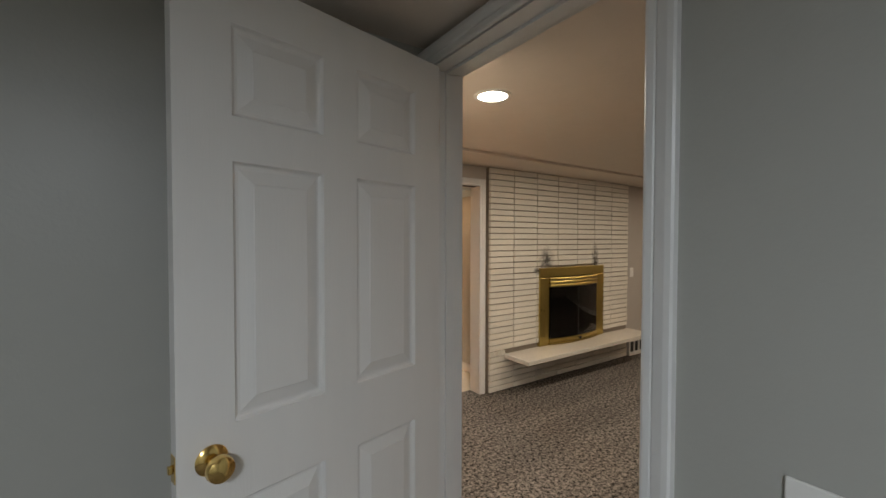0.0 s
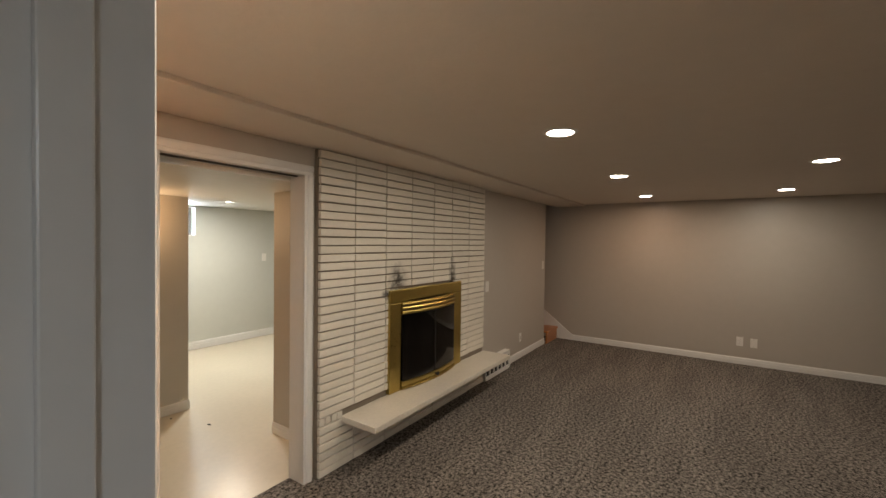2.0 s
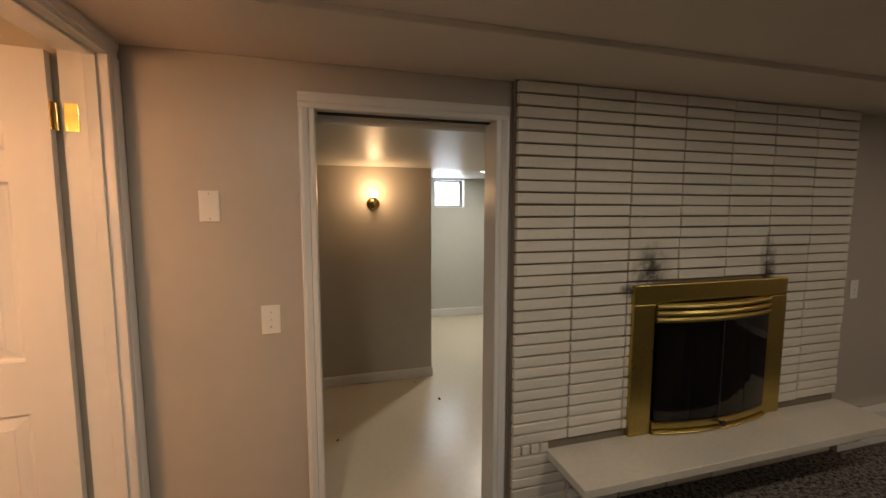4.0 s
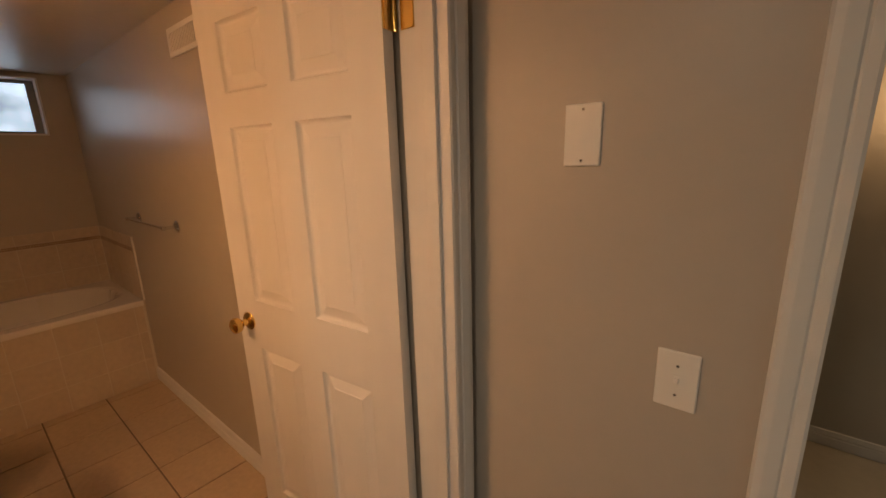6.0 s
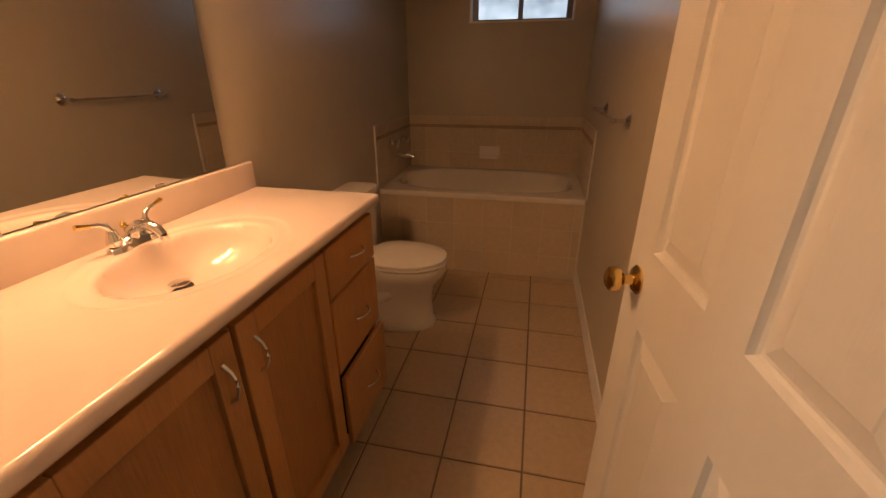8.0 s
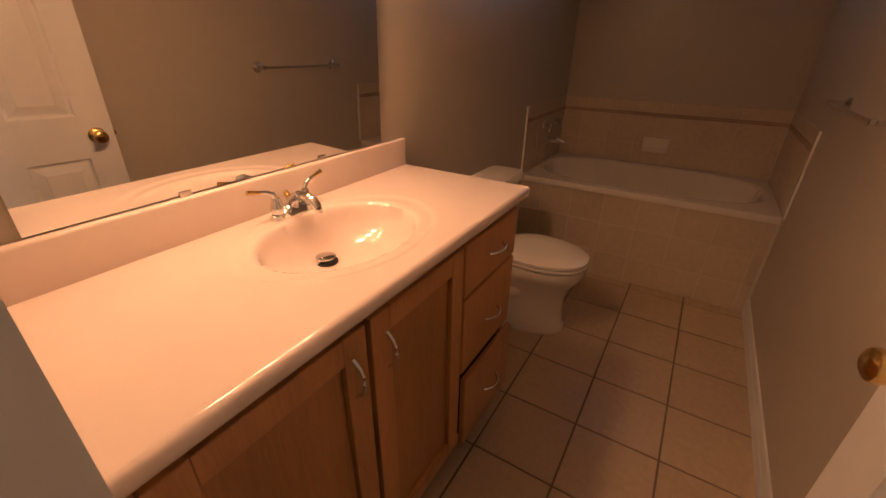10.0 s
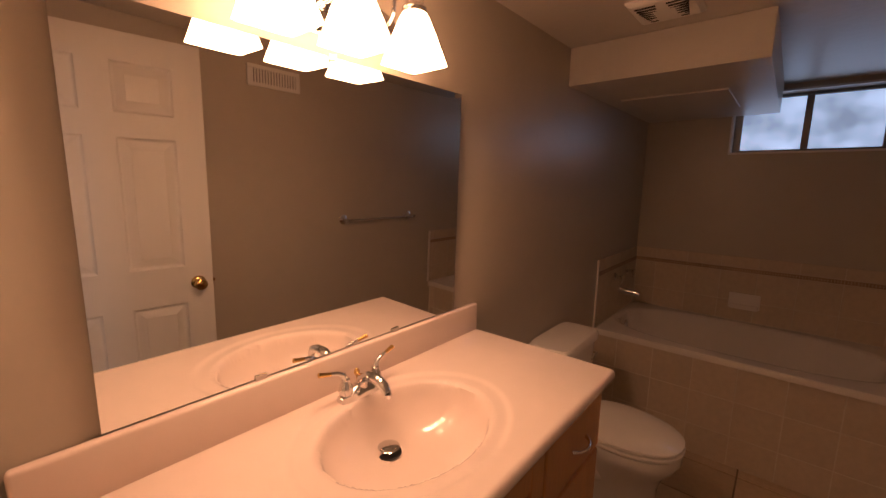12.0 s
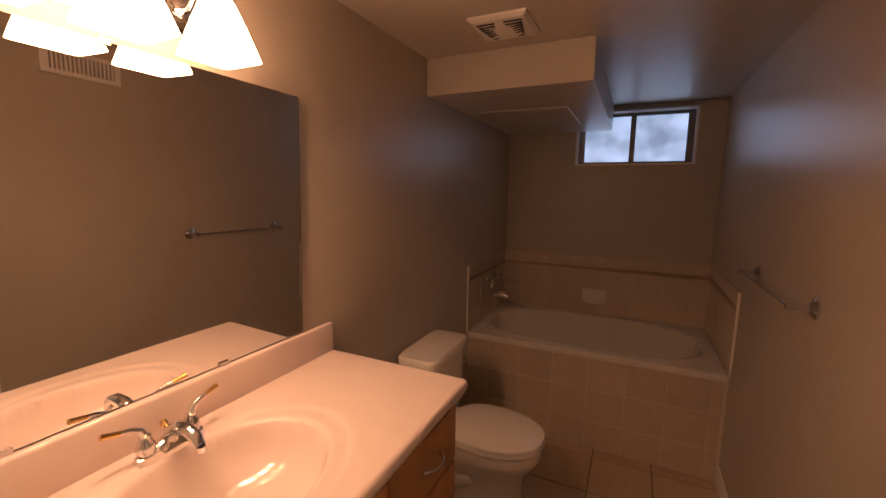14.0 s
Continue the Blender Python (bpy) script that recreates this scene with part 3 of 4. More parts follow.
fp = thing("fireplace_insert", "polished brass fireplace surround with smoked glass doors", "fireplace")
Y0 = 2.955
part("firebox", loft(bmesh.new(), [[(3.09, FY - 0.03, 0.37), (3.86, FY - 0.03, 0.37), (3.86, FY - 0.03, 1.0), (3.09, FY - 0.03, 1.0)], [(3.2, FY - 0.006, 0.37), (3.75, FY - 0.006, 0.37), (3.75, FY - 0.006, 1.0), (3.2, FY - 0.006, 1.0)]], False, True), FIREBOX, fp, "dark sooty firebox")
for nm, a in (("side_frame", (FPX0, 3.085, HEZ1 + 0.001, FPZ1 - 0.10)), ("side_frame", (3.865, FPX1, HEZ1 + 0.001, FPZ1 - 0.10)), ("top_frame", (FPX0, FPX1, FPZ1 - 0.10, FPZ1))):
    part(nm, box(a[0], a[1], Y0, 2.994, a[2], a[3], 0.006), FPBRASS, fp)


def arc_y(x, bow=0.05):
    u = (x - 3.475) / 0.39
    return Y0 - 0.004 - bow * max(0.0, 1 - u * u)


def curved_bar(z0, z1, thick, bow=0.05, x0=3.085, x1=3.865, n=16):
    rings = []
    for i in range(n + 1):
        x = x0 + (x1 - x0) * i / n
        y = arc_y(x, bow)
        rings.append([(x, y, z0), (x, y - thick * 0.6, z0 + 0.003), (x, y - thick, (z0 + z1) / 2), (x, y - thick * 0.6, z1 - 0.003), (x, y, z1), (x, y + 0.02, z1), (x, y + 0.02, z0)])
    return loft(bmesh.new(), rings)


for z0, z1, th in ((1.02, 1.048, 0.012), (0.985, 1.016, 0.016), (0.950, 0.981, 0.012)):
    part("hood_bar", curved_bar(z0, z1, th), FPBRASS, fp, smooth=True)
part("bottom_rail", curved_bar(0.353, 0.375, 0.02), FPBRASS, fp, smooth=True)
part("lower_rail", curved_bar(0.378, 0.418, 0.008), FPBRASS, fp, smooth=True)
for x0, x1 in ((3.095, 3.29), (3.294, 3.473), (3.477, 3.656), (3.66, 3.855)):
    rings = []
    for i in range(5):
        x = x0 + (x1 - x0) * i / 4
        y = arc_y(x)
        rings.append([(x, y, 0.42), (x, y - 0.004, 0.42), (x, y - 0.004, 0.948), (x, y, 0.948)])
    part("glass_door", loft(bmesh.new(), rings), SMOKED, fp, "smoked bowed glass door")
part("centre_strip", box(3.472, 3.478, arc_y(3.475) - 0.007, arc_y(3.475) + 0.004, 0.42, 0.948), DARK, fp)
part("pull", lathe(bmesh.new(), (3.475, arc_y(3.475) - 0.012, 0.398), [(0, 0), (0.008, 0), (0.006, -0.012), (0.016, -0.018), (0.017, -0.026), (0, -0.03)], 1, 14), DARK, fp, "dark round pull", True)

# ---- floor register beside the hearth ----
reg = thing("wall_register", "white slotted baseboard heat register", "register")
bm = bmesh.new()
RX0, RX1, RZ0, RZ1 = 4.54, 5.17, 0.005, 0.225
bx(bm, RX0, RX1, 2.955, 3.028, RZ0, RZ0 + 0.04), bx(bm, RX0, RX1, 2.955, 3.028, RZ1 - 0.05, RZ1, 0.003)
for i in range(7):
    x = RX0 + (RX1 - RX0 - 0.02) * i / 6
    bx(bm, x, x + 0.02, 2.958, 3.028, RZ0 + 0.04, RZ1 - 0.05)
part("frame", bm, PLASTIC, reg)
for i in range(6):
    x = RX0 + 0.02 + (RX1 - RX0 - 0.02) * i / 6
    part("slot", box(x, x + 0.085, 2.972, 2.98, RZ0 + 0.04, RZ1 - 0.05), DARK, reg)

# ---- plates, switches and outlets ----


def wall_plate(name, label, category, m, kind_of, group=""):
    """A plate in the plane of x and z facing -y."""
    root = thing(name, label, category, group, m)
    part("plate", box(-0.036, 0.036, -0.006, 0, -0.059, 0.059, 0.0025), PLASTIC, root)
    for z in ((-0.048, 0.048) if kind_of == "blank" else (-0.03, 0.03) if kind_of == "toggle" else (0,)):
        part("screw", lathe(bmesh.new(), (0, -0.006, z), [(0, 0), (0.003, 0), (0.0025, -0.001), (0, -0.001)], 1, 10), NICKEL, root)
    if kind_of == "toggle":
        part("toggle_well", box(-0.006, 0.006, -0.0068, -0.006, -0.012, 0.012), PLASTIC, root)
        bm = box(-0.004, 0.004, -0.018, -0.006, -0.005, 0.005, 0.001)
        bmesh.ops.rotate(bm, verts=bm.verts[:], cent=(0, -0.006, 0), matrix=Matrix.Rotation(radians(-25), 3, "X"))
        part("toggle", bm, PLASTIC, root)
    if kind_of == "outlet":
        for z in (-0.02, 0.02):
            sk = part("socket", lathe(bmesh.new(), (0, -0.006, z), [(0, 0), (0.016, 0), (0.016, -0.002), (0, -0.002)], 1, 18), PLASTIC, root)
            for x in (-0.006, 0.006):
                part("slot", box(x - 0.001, x + 0.001, -0.0085, -0.008, z - 0.004, z + 0.004), DARK, sk)
    return root


wall_plate("light_switch", "white toggle light switch plate beside the passage", "switch", pose(1.245, FY, 1.083), "toggle", "wall plates")
wall_plate("blank_plate", "white blank cover plate above the switch", "wall plate", pose(1.042, FY, 1.54), "blank", "wall plates")
wall_plate("light_switch", "white switch plate beside the brick", "switch", pose(4.68, FY, 1.03), "toggle", "wall plates")
wall_plate("light_switch", "white switch plate near the stairs", "switch", pose(6.47, FY, 1.20), "toggle", "wall plates")
wall_plate("wall_outlet", "white wall outlet low on the wall", "outlet", pose(5.65, FY, 0.27), "outlet", "wall plates")
wall_plate("wall_outlet", "white wall outlet low on the far wall", "outlet", pose(FX, 0.605, 0.29, 0, 0, -90), "outlet", "wall plates")
wall_plate("cable_plate", "white cable jack plate beside the outlet", "outlet", pose(FX, 0.46, 0.285, 0, 0, -90), "blank", "wall plates")
wall_plate("light_switch", "white switch plate on the bedroom wall", "switch", pose(WX0 - 0.012, 0.30, 1.03, 0, 0, -90), "toggle", "wall plates")
wall_plate("thermostat", "white wall control box in the back room", "thermostat", pose(4.38, HB, 1.25), "blank", "wall plates")

# ---- stairs ----
for i in range(9):
    y = 2.985 + 0.245 * i
    st = thing("stair_step", "orange-brown stained wooden stair step", "stair step", "stair steps")
    part("tread", box(6.575, FX - 0.02, y - 0.02, y + 0.27, 0.19 * (i + 1) - 0.03, 0.19 * (i + 1), 0.006), STAIRWOOD, st)
    part("riser", box(6.575, FX - 0.02, y, y + 0.018, 0.19 * i, 0.19 * (i + 1) - 0.03), STAIRWOOD, st)
bm = loft(bmesh.new(), [[(x, 2.74, 0.0), (x, 2.74, 0.085), (x, 5.3, 0.085 + 2.56 * 0.755), (x, 5.3, 2.56 * 0.755 - 0.06), (x, 2.98, 0.0)] for x in (FX - 0.001, FX - 0.016)])
structure("trim_stair_skirt", bm, TRIM, "white sloping stair skirt board", "trim")

# ---- hall: sconce, window ----
sc = thing("wall_sconce", "small brass wall sconce with a bare glowing bulb", "wall light", m=Matrix.Translation((1.845, HY, 1.585)))
part("back_plate", lathe(bmesh.new(), (0, 0, 0), [(0, 0), (0.055, 0), (0.055, -0.008), (0.045, -0.018), (0.02, -0.024), (0, -0.024)], 1, 24), BRASS, sc, smooth=True)
part("arm", tube(bmesh.new(), [(0, -0.02, 0), (0, -0.06, 0), (0, -0.085, 0.012), (0, -0.09, 0.03)], 0.009), BRASS, sc, smooth=True)
part("socket", lathe(bmesh.new(), (0, -0.09, 0.03), [(0, 0), (0.02, 0), (0.022, 0.02), (0, 0.02)], 2, 16), BRASS, sc, smooth=True)
part("bulb", lathe(bmesh.new(), (0, -0.09, 0.05), [(0, 0), (0.012, 0.002), (0.024, 0.02), (0.026, 0.036), (0.018, 0.055), (0, 0.062)], 2, 16), BULB, sc, "glowing bulb", True)
pl = bpy.data.lights.new("sconce_lamp", "POINT")
pl.energy, pl.color, pl.shadow_soft_size = SCONCE_W, (1.0, 0.58, 0.28), 0.03
new("sconce_lamp", pl).location = (1.845, HY - 0.16, 1.685)


def window(name, label, axis_x, plane, lo, hi, z0, z1, depth, sign, mullion):
    """A small sliding window set deep in its wall; sign: the way out."""
    root = thing(name, label, "window", kind="structure")

    def b(u0, u1, d0, d1, v0, v1, bev=0.0):
        a, c = sorted((plane + sign * d0, plane + sign * d1))
        return box(a, c, u0, u1, v0, v1, bev) if axis_x else box(u0, u1, a, c, v0, v1, bev)
    f = 0.042
    part("reveal", b(lo, lo + 0.012, -0.004, depth, z0, z1), TRIM, root)
    part("reveal", b(hi - 0.012, hi, -0.004, depth, z0, z1), TRIM, root)
    part("window_sill", b(lo, hi, -0.008, depth, z0, z0 + 0.012), TRIM, root)
    part("window_head", b(lo, hi, -0.004, depth, z1 - 0.012, z1), TRIM, root)
    d0, d1 = depth - 0.05, depth - 0.02
    part("window_frame", b(lo + 0.012, lo + 0.012 + f, d0, d1, z0 + 0.012, z1 - 0.012), ALU, root)
    part("window_frame", b(hi - 0.012 - f, hi - 0.012, d0, d1, z0 + 0.012, z1 - 0.012), ALU, root)
    part("window_frame", b(lo + 0.012 + f, hi - 0.012 - f, d0, d1, z0 + 0.012, z0 + 0.03), ALU, root)
    part("window_frame", b(lo + 0.012 + f, hi - 0.012 - f, d0, d1, z1 - 0.032, z1 - 0.012), ALU, root)
    if mullion:
        part("mullion", b(mullion - 0.018, mullion + 0.018, d0 - 0.012, d1, z0 + 0.03, z1 - 0.032, 0.003), ALU, root)
        spans = ((lo + 0.054, mullion - 0.018), (mullion + 0.018, hi - 0.054))
    else:
        spans = ((lo + 0.054, hi - 0.054),)
    for a, c in spans:
        g = part("pane", b(a, c, d1 - 0.012, d1 - 0.008, z0 + 0.03, z1 - 0.032), FROST, root, "obscure glass pane")
        g.visible_shadow = False
    return root


window("window_1", "small sliding obscure-glass window high in the wall", True, BX0, WIY0, WIY1, WIZ0, WIZ1, 0.14, -1, 2.405)
window("window_2", "small high basement window", False, HB, 2.89, 3.36, 1.57, 1.97, 0.14, 1, 0)
structure("backdrop_1", box(BX0 - 0.62, BX0 - 0.6, 1.2, 3.6, 1.3, 2.7), OUTSIDE, "pale daylight outside the window", "backdrop")
structure("backdrop_2", box(2.2, 4.1, HB + 0.6, HB + 0.62, 1.1, 2.5), daylight("bright_daylight", (0.93, 0.97, 1.0), 9.0, 3), "bright daylight outside the window", "backdrop")
area_lamp("window_light_1", look((BX0 - 0.17, 2.41, 1.91), (0, 2.41, 1.2)), 0.66, WINDOW_W, (0.70, 0.83, 1.0), "RECTANGLE", 0.3)
area_lamp("window_light_2", look((3.125, HB + 0.16, 1.77), (3.125, 4, 0.6)), 0.38, 12, (0.85, 0.93, 1.0), "RECTANGLE", 0.3)

# bits of debris on the hall floor
for x, y, r in ((2.31, 4.35, 0.022), (1.5, 3.95, 0.014), (2.18, 4.72, 0.012)):
    db = thing("floor_debris", "small dry brown scrap lying on the vinyl floor", "debris", "floor scraps", m=pose(x, y, -0.003, 0, 0, 40 * x))
    part("scrap", loft(bmesh.new(), [circle((0, 0, z), r * k, 2, 9, r * 0.45 * k) for z, k in ((0, 1.0), (0.003, 0.9), (0.006, 0.5))]), DARK, db)

# ---- vanity ----
VX0, VX1, VY0, VY1 = -0.55, 0.63, BY0, 2.0
CT = 0.96   # counter top
van = thing("vanity_cabinet", "honey oak bathroom vanity with two doors and three drawers", "vanity")
bm = bmesh.new()
bx(bm, VX0 + 0.012, VX0 + 0.03, VY0 + 0.003, VY1 - 0.02, 0.09, CT - 0.04)
bx(bm, VX1 - 0.02, VX1 - 0.002, VY0 + 0.003, VY1 - 0.02, 0.09, CT - 0.04)
bx(bm, VX0 + 0.03, VX1 - 0.02, VY0 + 0.003, VY1 - 0.02, 0.09, 0.11)
part("body", bm, OAK, van)
bm = bmesh.new()
for a in ((VX0 + 0.012, VX1, 0.885, CT - 0.036), (VX0 + 0.012, VX1, 0.09, 0.15), (VX0 + 0.012, VX0 + 0.035, 0.15, 0.885), (-0.185, -0.145, 0.15, 0.885), (0.215, 0.245, 0.15, 0.885), (0.60, VX1, 0.15, 0.885)):
    bx(bm, a[0], a[1], VY1 - 0.02, VY1, a[2], a[3])
part("face_frame", bm, OAK, van)
# near-black sheet standing for the shade inside the cabinet
part("inside_shade", box(VX0 + 0.03, VX1 - 0.02, VY1 - 0.06, VY1 - 0.03, 0.11, CT - 0.15), DARK, van)
# kick board in the same black, its recess's shade put into the colour
part("shaded_toe_kick", box(VX0 + 0.03, VX1, VY1 - 0.08, VY1 - 0.06, 0, 0.09), DARK, van)


def pull(pts, parent):
    part("handle", tube(bmesh.new(), pts, [0.006, 0.0045, 0.004, 0.0045, 0.004, 0.0045, 0.006], 10), CHROME, parent, "curved chrome handle", True)


def bow(c, along, n=7, length=0.096, rise=0.026):
    out = []
    for i in range(n):
        u = i / (n - 1)
        p = Vector(c) + Vector(along) * (length * (u - 0.5)) + Vector((0, 1, 0)) * (rise * math.sin(math.pi * u) ** 0.6)
        out.append(tuple(p))
    return out


for x0, x1, hx in ((0.225, 0.615, 0.265), (-0.165, 0.21, 0.165)):
    bm = bmesh.new()
    z0, z1, fw = 0.135, 0.895, 0.06
    ya, yb = VY1 + 0.001, VY1 + 0.02
    bx(bm, x0, x0 + fw, ya, yb, z0, z1, 0.003), bx(bm, x1 - fw, x1, ya, yb, z0, z1, 0.003)
    bx(bm, x0 + fw, x1 - fw, ya, yb, z0, z0 + fw, 0.003), bx(bm, x0 + fw, x1 - fw, ya, yb, z1 - fw, z1, 0.003)
    d = part("cabinet_door", bm, OAK, van)
    part("door_panel", box(x0 + fw - 0.003, x1 - fw + 0.003, ya, yb - 0.014, z0 + fw - 0.003, z1 - fw + 0.003), OAKPANEL, d)
    pull(bow((hx, yb, 0.79), (0, 0, 1)), d)
for z0, z1, out, hz in ((0.725, 0.895, 0.0, 0.808), (0.44, 0.715, 0.0, 0.565), (0.125, 0.425, 0.016, 0.26)):
    d = part("drawer", box(VX0 + 0.016, -0.175, VY1 + 0.001 + out, VY1 + 0.02 + out, z0, z1, 0.005), OAK, van)
    pull(bow((-0.375, VY1 + 0.02 + out, hz), (1, 0, 0)), d)
    if out:
        # black block painting the shade in the gap behind the open drawer front
        part("drawer_gap_shade", box(VX0 + 0.04, -0.19, VY1 - 0.02, VY1 + out, z0 + 0.03, z1 - 0.06), DARK, d)

# counter with moulded oval basin
BCX, BCY, BRX, BRY = 0.026, 1.778, 0.214, 0.16
top = thing("vanity_countertop", "cream cultured marble vanity top with moulded oval basin", "countertop")


def counter_z(x, y):
    e = math.hypot((x - BCX) / BRX, (y - BCY) / BRY)
    if e < 1:
        return CT - 0.010 - 0.108 * (1 - e ** 3.2) ** 0.65
    if e < 1.06:
        u = (e - 1) / 0.06
        return CT - 0.010 + 0.006 * u * u
    if e < 1.22:
        return CT - 0.004
    if e < 1.31:
        u = (e - 1.22) / 0.09
        return CT - 0.004 + 0.004 * u * u * (3 - 2 * u)
    return CT


bm = bmesh.new()
NX, NY = 190, 88
cx0, cx1, cy0, cy1 = VX0 - 0.01, 0.638, BY0 + 0.001, 2.03
grid = [[bm.verts.new((cx0 + (cx1 - cx0) * i / NX, cy0 + (cy1 - cy0) * j / NY, counter_z(cx0 + (cx1 - cx0) * i / NX, cy0 + (cy1 - cy0) * j / NY))) for j in range(NY + 1)] for i in range(NX + 1)]
for i in range(NX):
    for j in range(NY):
        bm.faces.new((grid[i][j], grid[i + 1][j], grid[i + 1][j + 1], grid[i][j + 1]))
part("counter_surface", bm, CULT, top, smooth=True)
prof = [(0, 0), (0.006, -0.001), (0.011, -0.005), (0.014, -0.013), (0.013, -0.026), (0.008, -0.034), (-0.01, -0.036)]
part("front_edge", loft(bmesh.new(), [[(x, cy1 + u, CT + v) for u, v in prof] for x in (cx0, cx1)], False, False, False), CULT, top, smooth=True)
part("side_edge", loft(bmesh.new(), [[(cx0 - u * 0.7, y, CT + v) for u, v in prof] for y in (cy0, cy1 + 0.008)], False, False, False), CULT, top, smooth=True)
part("backsplash", box(cx0 - 0.006, cx1, BY0 + 0.001, BY0 + 0.024, CT - 0.01, CT + 0.10, 0.008, 3), CULT, top, smooth=True)
part("drain_ring", lathe(bmesh.new(), (BCX, BCY - 0.075, CT - 0.114), [(0, 0.001), (0.031, 0.001), (0.031, 0.004), (0.0, 0.004)], 2, 24), RUBBER, top, "dark drain opening")
part("drain_stopper", lathe(bmesh.new(), (BCX, BCY - 0.075, CT - 0.108), [(0, 0), (0.012, 0), (0.026, 0.008), (0.027, 0.011), (0.02, 0.014), (0, 0.015)], 2, 24), CHROME, top, "chrome pop-up stopper", True)

# faucet
fx, fy, fz = 0.018, 1.588, CT - 0.003
fa = thing("faucet", "chrome two-handle faucet with brass lever tips", "faucet", m=Matrix.Translation((fx, fy, fz)) @ Matrix.Scale(0.9, 4))
rings = []
for i in range(13):
    x = -0.075 + 0.15 * i / 12
    hgt = 0.028 + 0.01 * math.cos(x / 0.075 * math.pi)
    w = 0.024 * math.sqrt(max(0.05, 1 - (x / 0.082) ** 4))
    rings.append([(x, -w, 0), (x, w, 0), (x, w * 0.85, hgt * 0.7), (x, w * 0.4, hgt), (x, -w * 0.4, hgt), (x, -w * 0.85, hgt * 0.7)])
part("body", loft(bmesh.new(), rings), CHROME, fa, smooth=True)
part("spout", tube(bmesh.new(), [(0, 0, 0.02), (0, 0.012, 0.05), (0, 0.04, 0.066), (0, 0.075, 0.066), (0, 0.10, 0.056), (0, 0.113, 0.04)], [0.02, 0.018, 0.016, 0.015, 0.014, 0.012], 14), CHROME, fa, smooth=True)
part("aerator", lathe(bmesh.new(), (0, 0.114, 0.028), [(0, 0), (0.011, 0), (0.011, 0.012), (0, 0.012)], 2, 14), CHROME, fa, smooth=True)
for s in (-1, 1):
    hb = part("handle_base", lathe(bmesh.new(), (s * 0.052, 0, 0.02), [(0, 0), (0.019, 0), (0.021, 0.012), (0.017, 0.026), (0.013, 0.034), (0.012, 0.044), (0, 0.05)], 2, 18), CHROME, fa, smooth=True)
    part("lever", tube(bmesh.new(), [(s * 0.052, 0, 0.058), (s * 0.060, 0.0, 0.078), (s * 0.078, -0.002, 0.088), (s * 0.098, -0.004, 0.092)], [0.009, 0.008, 0.006, 0.005], 12), CHROME, hb, smooth=True)
    part("lever_tip", tube(bmesh.new(), [(s * 0.096, -0.004, 0.0915), (s * 0.112, -0.006, 0.095), (s * 0.130, -0.008, 0.099)], [0.0055, 0.006, 0.007], 12), BRASS, hb, "brass lever tip", True)
part("lift_rod", lathe(bmesh.new(), (0, -0.018, 0.02), [(0, 0), (0.003, 0), (0.003, 0.03), (0.008, 0.034), (0.009, 0.042), (0.004, 0.05), (0, 0.052)], 2, 14), BRASS, fa, "brass lift knob", True)

# mirror, leaning slightly away from the wall at its top
mr = thing("wall_mirror", "large frameless rectangular wall mirror over the vanity", "mirror", m=pose(0.045, BY0 + 0.007, CT + 0.104, -1.2))
part("glass", box(-0.48, 0.477, -0.003, 0.003, 0, 0.715), MIRROR, mr)
part("bevel_edge", box(-0.4825, -0.480, -0.004, 0.0034, 0, 0.715), CHROME, mr, "bright polished edge")
for x in (-0.205, 0.20):
    part("mirror_clip", box(x - 0.013, x + 0.013, 0.003, 0.007, -0.006, 0.008, 0.001), NICKEL, mr)
part("mirror_clip", box(-0.01, 0.01, 0.003, 0.007, 0.708, 0.722, 0.001), NICKEL, mr)

